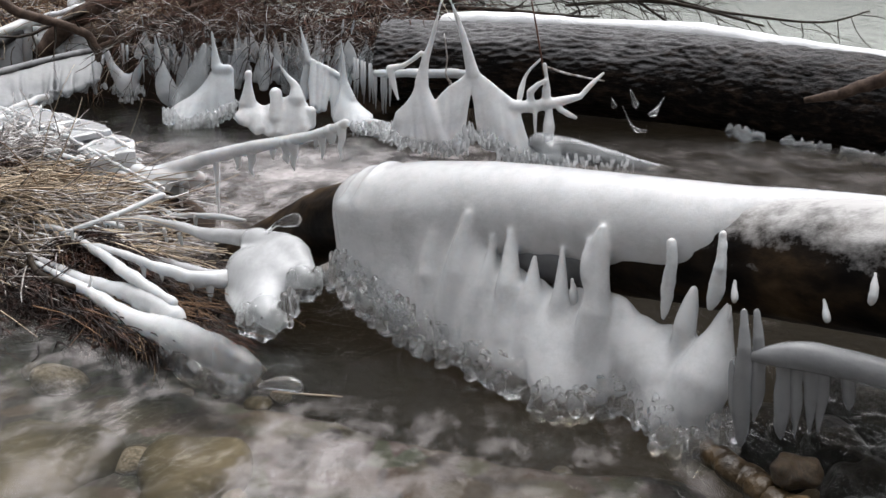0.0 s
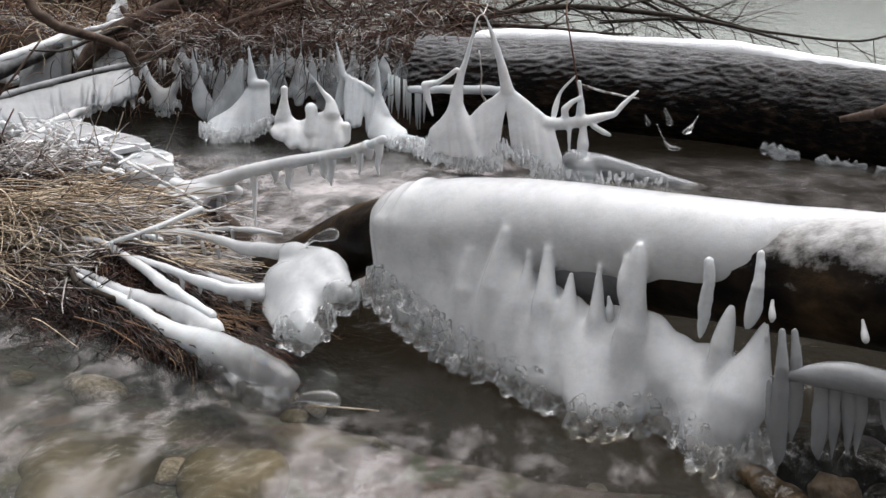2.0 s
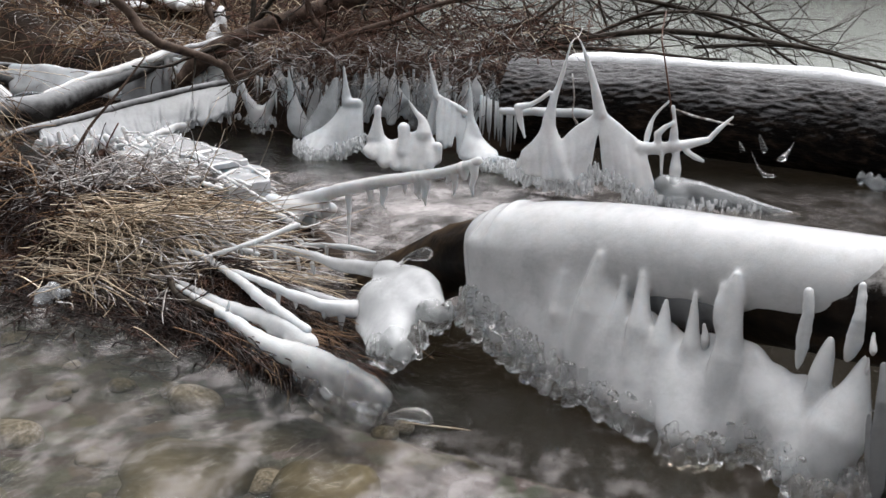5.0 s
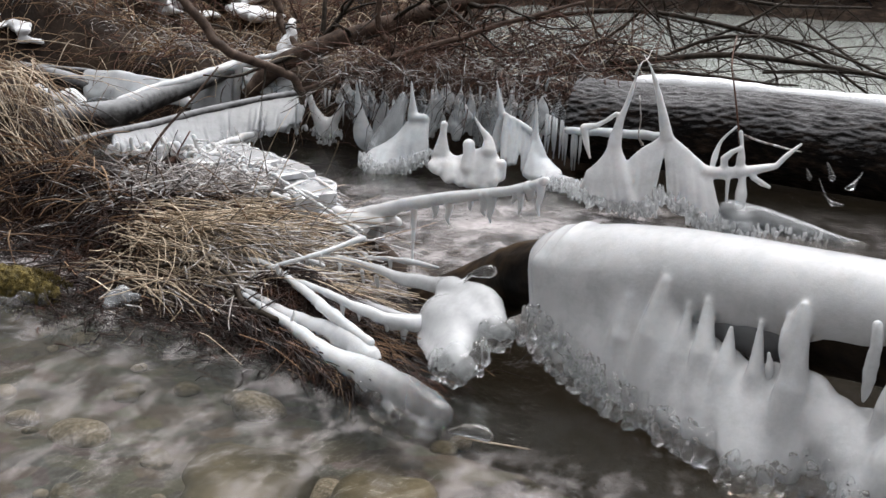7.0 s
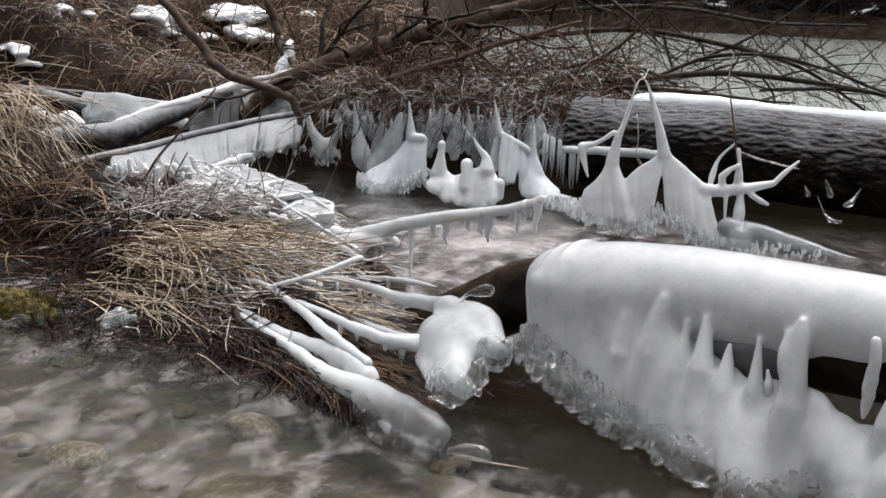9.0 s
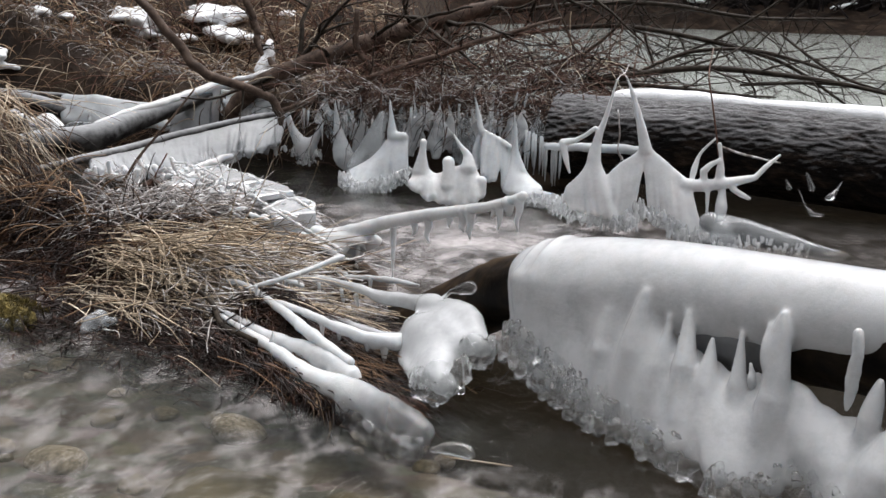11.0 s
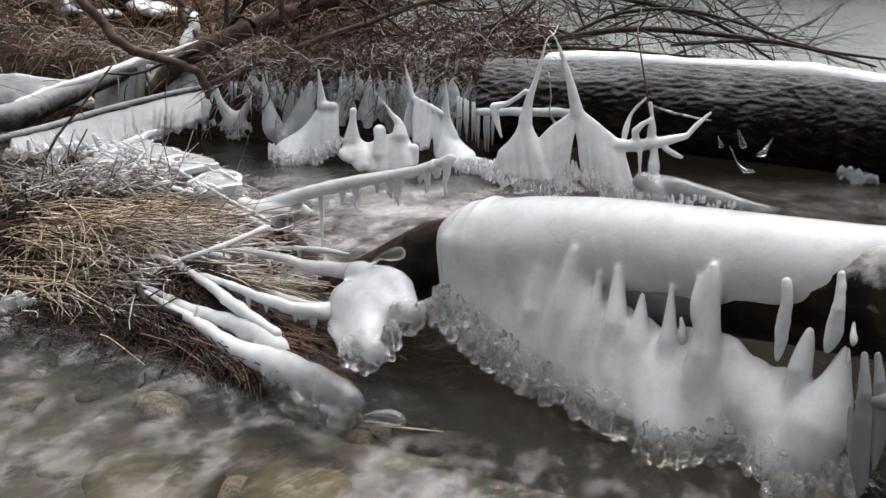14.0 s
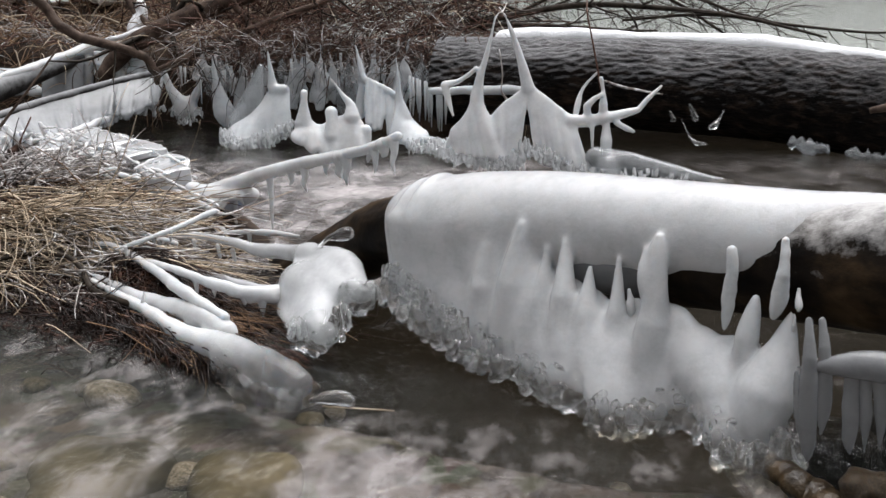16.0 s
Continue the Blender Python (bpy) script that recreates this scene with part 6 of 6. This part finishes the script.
tangle("bank_brush", "brown brambles over the back bank", "brush", 560, on_bank, lambda rr: (rr.uniform(-1, 1), rr.uniform(-0.9, 0.3), rr.uniform(-0.2, 1)), 0.5, 0.004, TWIG, 79, 0.15)

grass("dry_stems", "withered stems caught in the bank brush", 420, lambda rr: (lambda x, y: (x, y, lie(x, y) + rr.uniform(0.02, 0.25)))(rr.uniform(-1.5, 0.1), rr.uniform(4.75, 5.5)), lambda rr, p: (rr.gauss(0, 0.6), -0.5 + rr.gauss(0, 0.5), rr.uniform(-0.5, 0.8)), 0.28, 0.0024, STRAW, 88, 0.18, hug=False)
# snow patches on the back bank
drifts = (
    (0.035, ((-3.1, 5.05), (-3.04, 5.08), (-3.0, 5.1))), (0.03, ((-2.92, 5.06), (-2.87, 5.1), (-2.83, 5.1))), (0.025, ((-2.87, 5.45), (-2.8, 5.53), (-2.76, 5.6))),
    (0.05, ((-2.64, 5.9), (-2.58, 5.97), (-2.5, 5.95), (-2.52, 6.08), (-2.6, 5.99))), (0.035, ((-2.43, 6.12), (-2.4, 6.17))),
    (0.06, ((-2.42, 6.34), (-2.35, 6.47), (-2.25, 6.4), (-2.2, 6.55), (-2.23, 6.39), (-2.12, 6.24), (-2.06, 6.18))), (0.03, ((-1.95, 6.62), (-1.86, 6.6))),
    (0.06, ((-2.3, 6.95), (-2.1, 6.9), (-2.0, 7.0))), (0.06, ((-2.8, 6.6), (-2.6, 6.65), (-2.5, 6.75))), (0.06, ((-3.25, 5.95), (-3.1, 6.05))), (0.06, ((-3.6, 5.7), (-3.45, 5.8))))
for k, (r, spots) in enumerate(drifts):
    rr = random.Random(200 + k)
    ch = []
    spots = [(x, y - 0.1) for x, y in spots]
    for (xa, ya), (xb, yb) in zip(spots[:-1], spots[1:]):
        for _ in range(3):
            u = rr.random()
            x, y = xa + (xb - xa) * u + rr.gauss(0, 0.4 * r), ya + (yb - ya) * u + rr.gauss(0, 0.4 * r)
            ch.append([(x, y, lie(x, y) + 0.03, r * rr.uniform(0.6, 1.3)), (x + rr.gauss(0, r), y + rr.gauss(0, r), lie(x, y) + 0.025, r * 0.6)])
    whole("snow_patch", field_mesh("snow_patch", ch, 0.010, 0.010, SNOW, 0.012, 33, (1.3, 1.3, 0.55)), "thin white snow patch lying on the bank", "snow", "snow patches on the bank")

# ---- moss-topped rock with ice at its foot ----
mx, my, mz = -1.365, 2.242, 0.000
rock = thing("mossy_rock", "yellow-green mossy rock with ice drops at the waterline", "rock", (mx, my, 0.0))
part("stone", field_mesh("stone", [[(mx - 0.10, my + 0.04, -0.04, 0.06), (mx + 0.03, my + 0.03, -0.045, 0.055)], [(mx - 0.02, my + 0.08, -0.05, 0.06)]], 0.008, 0.012, STONE, 0.006, 30), rock)
part("moss", field_mesh("moss", [[(mx - 0.12, my + 0.04, 0.02, 0.044), (mx, my + 0.03, 0.024, 0.046), (mx + 0.065, my + 0.02, 0.012, 0.034)]], 0.005, 0.01, MOSS, 0.004, 150), rock, "shaggy moss cushion")
rr = random.Random(81)
sprigs = []
for _ in range(900):
    x, y = mx + rr.uniform(-0.16, 0.10), my + rr.uniform(-0.02, 0.09)
    z = 0.02 + 0.042 * max(0.0, 1 - ((x - mx + 0.03) / 0.15) ** 2 - ((y - my - 0.035) / 0.06) ** 2) ** 0.5
    sprigs.append([(x, y, z - 0.004, 0.0014), (x + rr.gauss(0, 0.004), y - 0.003 + rr.gauss(0, 0.004), z + rr.uniform(0.004, 0.013), 0.0005)])
part("moss_sprigs", tubes_mesh("moss_sprigs", sprigs, MOSS, 3), rock, kind="stuff")
part("ice_fringe", field_mesh("ice_fringe", beads(random.Random(80), [(mx - 0.05, my - 0.045, 0.006), (mx + 0.03, my - 0.04, 0.008), (mx + 0.08, my, 0.012)], 20, 0.012, 0.02, 0.01), 0.004, 0.003, ICE_CLEAR), rock, "clear glassy drops", "stuff")

# ---- stones of the stream bed ----
for x, y, rx, ry, top in ((-0.60, 1.60, 0.16, 0.17, -0.012), (-0.365, 1.56, 0.105, 0.16, -0.010)):
    r = 0.1
    u, v = rx / r / 1.5, ry / r / 1.4
    core = [[(x - 0.04, y + 0.05, top - 0.06, 0.07), (x + 0.04, y + 0.02, top - 0.055, 0.075)], [(x, y - 0.06, top - 0.065, 0.08)], [(x + 0.02, y + 0.06, top - 0.075, 0.06)]]
    whole("boulder", field_mesh("boulder", core, 0.008, 0.012, STONE, 0.003, 30, (u, v, 0.55)), "large olive boulder just under the clear shallow water", "stone", "stones of the stream bed")
rr = random.Random(90)
stone_meshes = []
for mat in (STONE, PEBBLE):
    for k in range(5):
        ch = [[(rr.uniform(-0.3, 0.3), rr.uniform(-0.3, 0.3), rr.uniform(-0.15, 0.15), rr.uniform(0.35, 0.6))] for _ in range(4)]
        stone_meshes.append(field_mesh("stone", ch, 0.09, 0.12, mat, 0.03, 4))
for i in range(95):
    x, y, s = rr.uniform(-1.55, 0.5), rr.uniform(1.15, 2.35), rr.uniform(0.016, 0.05)
    if i < 4:
        x, y, s = ((-0.69, 1.93, 0.09), (-0.95, 1.75, 0.08), (-0.16, 1.42, 0.07), (0.16, 1.38, 0.07))[i]
    if x > -0.3 and y > 1.75 - 0.4 * x:
        continue
    ob = whole("stone", stone_meshes[9 if i == 0 else (i * 7) % 10], "pale flat stone under shallow water" if i == 0 else "small rounded river stone on the stream bed", "stone", "stones of the stream bed")
    ob.matrix_world = Matrix.LocRotScale((x, y, height(x, y) + 0.12 * s), Euler((rr.uniform(-0.2, 0.2), rr.uniform(-0.2, 0.2), rr.uniform(0, 6))), (s, s * rr.uniform(0.7, 1), s * 0.6))
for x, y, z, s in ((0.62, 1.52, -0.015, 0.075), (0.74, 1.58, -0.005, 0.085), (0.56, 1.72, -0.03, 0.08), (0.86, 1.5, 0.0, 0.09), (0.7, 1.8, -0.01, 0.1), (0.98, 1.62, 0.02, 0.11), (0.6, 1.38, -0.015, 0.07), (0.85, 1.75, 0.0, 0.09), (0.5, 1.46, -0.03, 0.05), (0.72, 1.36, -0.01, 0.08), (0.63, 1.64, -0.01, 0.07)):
    ob = whole("rock", field_mesh("rock", [[(rr.uniform(-0.5, 0.5), rr.uniform(-0.4, 0.4), rr.uniform(-0.2, 0.2), rr.uniform(0.4, 0.6))] for _ in range(5)], 0.08, 0.08, SHADED_ROCK, 0.05, 5), "wet rock under the fallen log, near-black with its shade", "rock", "rocks under the log")
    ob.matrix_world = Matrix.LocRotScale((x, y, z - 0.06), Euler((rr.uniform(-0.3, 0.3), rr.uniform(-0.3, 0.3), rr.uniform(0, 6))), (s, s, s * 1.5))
branch("sunken_stick", "brown waterlogged stick at the log's foot", "stick", [(0.395, 1.520, 0.012, 0.016), (0.435, 1.450, 0.006, 0.022), (0.471, 1.390, -0.002, 0.023), (0.515, 1.310, -0.010, 0.022)], BROWNROCK, 0, 15)
ob = whole("rock", field_mesh("rock", [[(-0.3, 0.1, 0, 0.5), (0.3, -0.1, 0.1, 0.45)], [(0.1, 0.4, -0.1, 0.5)]], 0.08, 0.08, BROWNROCK, 0.05, 5), "brown wet rock beside the sunken stick", "rock", "rocks under the log")
ob.matrix_world = Matrix.LocRotScale((0.495, 1.400, 0.033), Euler((0.2, 0.1, 0.4)), (0.045, 0.045, 0.045))

# ice bits at the snowy log's waterline
for a in ([(0.570, 4.000, 0.152, 0.0037), (0.582, 4.000, 0.124, 0.0099)], [(0.636, 4.000, 0.176, 0.0050), (0.656, 4.000, 0.129, 0.0124)], [(0.754, 4.000, 0.156, 0.0031), (0.735, 3.980, 0.129, 0.0050), (0.714, 3.950, 0.109, 0.0124), (0.702, 3.950, 0.104, 0.0087)], [(0.573, 3.750, 0.165, 0.0019), (0.599, 3.720, 0.108, 0.0037), (0.616, 3.700, 0.092, 0.0074), (0.647, 3.700, 0.090, 0.0050)], [(1.236, 3.700, -0.012, 0.0074), (1.281, 3.700, -0.008, 0.0031), (1.311, 3.650, -0.016, 0.0025), (1.333, 3.600, -0.037, 0.0062)]):
    whole("ice_drop", field_mesh("ice_drop", [a], 0.004, 0.004, ICE_DROP), "small clear ice drop at the waterline", "ice formation", "ice drops by the snowy log")
for a in ([(0.998, 4.050, 0.031, 0.02), (1.054, 4.030, 0.019, 0.03), (1.096, 4.000, 0.021, 0.025)], [(1.163, 3.950, 0.015, 0.015), (1.226, 3.930, 0.003, 0.02), (1.295, 3.900, 0.002, 0.02)], [(1.338, 3.850, -0.008, 0.016), (1.389, 3.830, -0.011, 0.02), (1.463, 3.780, -0.017, 0.022)]):
    whole("ice_crust", field_mesh("ice_crust", [[(*k[:3], k[3] * 0.45) for k in a]] + beads(random.Random(int(900 * a[0][0])), [k[:3] for k in a], 16, 0.012, 0.035, 0.012), 0.005, 0.004, ICE_GREY, 0.003, 70), "grey ice crust hanging under the snowy log", "ice formation", "ice crusts under the snowy log")

# skirt fringe of the ice sheath
edge = [(-0.2, 2.10, 0.10), (-0.14, 2.035, 0.075), (-0.08, 1.97, 0.052), (-0.03, 1.91, 0.042), (0.03, 1.855, 0.038), (0.08, 1.805, 0.036), (0.11, 1.76, 0.034), (0.15, 1.74, 0.034)]
part("ice_fringe", field_mesh("ice_fringe", beads(random.Random(95), [(x, y - 0.012, z) for x, y, z in edge], 380, 0.012, 0.036, 0.017), 0.0028, 0.001, ICE_DROP), apron, "clear glassy drops", "stuff")
edge = [(-0.19, 2.085, 0.125), (-0.14, 2.03, 0.105), (-0.08, 1.965, 0.085), (-0.04, 1.915, 0.066), (0.01, 1.865, 0.055)]
part("ice_fringe", field_mesh("ice_fringe", beads(random.Random(97), [(x, y - 0.012, z) for x, y, z in edge], 170, 0.0085, 0.03, 0.016), 0.0028, 0.001, ICE_DROP), apron, "clear glassy drops", "stuff")
edge = [(0.165, 1.675, 0.022), (0.2, 1.655, 0.02), (0.25, 1.655, 0.02), (0.28, 1.665, 0.036), (0.31, 1.635, 0.036), (0.335, 1.57, 0.03), (0.35, 1.535, 0.016), (0.385, 1.515, 0.012), (0.42, 1.535, 0.016), (0.44, 1.59, 0.03)]
part("ice_fringe", field_mesh("ice_fringe", beads(random.Random(96), edge, 460, 0.0095, 0.034, 0.017), 0.0028, 0.001, ICE_DROP), apron, "clear glassy drops", "stuff")

# ---- the far shore, and added unseen woods all round that block low sky light ----
rr = random.Random(97)
for i in range(12):
    x = rr.uniform(-3, 16)
    y = 29.0 - 0.12 * x + rr.uniform(0, 1.2)
    whole("snow_patch", field_mesh("snow_patch", [[(x, y, lie(x, y) + 0.02, 0.07), (x + rr.uniform(0.1, 0.5), y + 0.05, lie(x + 0.3, y) + 0.03, 0.06)]], 0.04, 0.03, SNOW, 0.02, 9, (1.6, 1.6, 0.6)), "snow patch on the far river shore", "snow", "snow patches on the far shore")
tangle("far_brush", "dark bare undergrowth on the far shore", "brush", 700, lambda r2: (lambda x, y: (x, y, lie(x, y)))(r2.uniform(-6, 18), r2.uniform(28, 31)), lambda r2: (r2.uniform(-1, 1), r2.uniform(-0.5, 0.5), r2.uniform(0.3, 1)), 1.1, 0.02, FOREST, 84, 0.0)


def woods_mesh():
    """Bare far-shore trees, many thin stems before a dim thicket; the added unseen ring blocks low sky."""
    rw = random.Random(98)
    lines = []
    for _ in range(1300):
        a = rw.uniform(0, 2 * math.pi)
        d = rw.uniform(31, 42)
        x, y = d * math.sin(a), d * math.cos(a)
        if _ < 260:
            x, y = rw.uniform(-7, 20), rw.uniform(29.0, 33)
        # taller ahead, to darken what the water mirrors
        h, lean = rw.uniform(9, 16) + 8 * smooth01(-0.1, 0.6, y / 36), rw.uniform(-0.8, 0.8)
        r = rw.uniform(0.06, 0.22)
        lines.append([(x, y, -0.5, r), (x + lean * 0.3, y, h * 0.4, r * 0.8), (x + lean, y, h, r * 0.2)])
        for _ in range(4):
            z = rw.uniform(0.3, 0.9) * h
            lines.append([(x + lean * z / h, y, z, r * 0.4), (x + rw.uniform(-2, 2), y + rw.uniform(-1, 1), z + rw.uniform(0.3, 1.5), 0.02)])
    return tubes_mesh("far_and_added_woods", lines, FOREST, 4)


def low_sky_block_mesh():
    verts, faces, n = [], [], 240
    for i in range(n):
        a = 2 * math.pi * i / n
        # unseen height added ahead to block low sky and darken the water's reflections
        h = 14 + 13 * smooth01(-0.1, 0.6, math.cos(a)) + 2.5 * noise.noise(Vector((math.cos(a) * 9, math.sin(a) * 9, 0)))
        for d, z in ((42, -2), (44, h * 0.6), (48, h)):
            verts.append((d * math.sin(a), d * math.cos(a), z))
    for i in range(n):
        j = (i + 1) % n
        for k in (0, 1):
            faces.append([i * 3 + k, i * 3 + k + 1, j * 3 + k + 1, j * 3 + k])
    return mesh_of("backdrop", verts, faces, FOREST)


whole("far_and_added_woods", woods_mesh(), "bare dark winter woods on the far shore, continued as an added unseen ring", "woods", kind="stuff")
whole("backdrop", low_sky_block_mesh(), "dim thicket behind the bare woods, an added ring that blocks low sky", "backdrop", kind="structure")
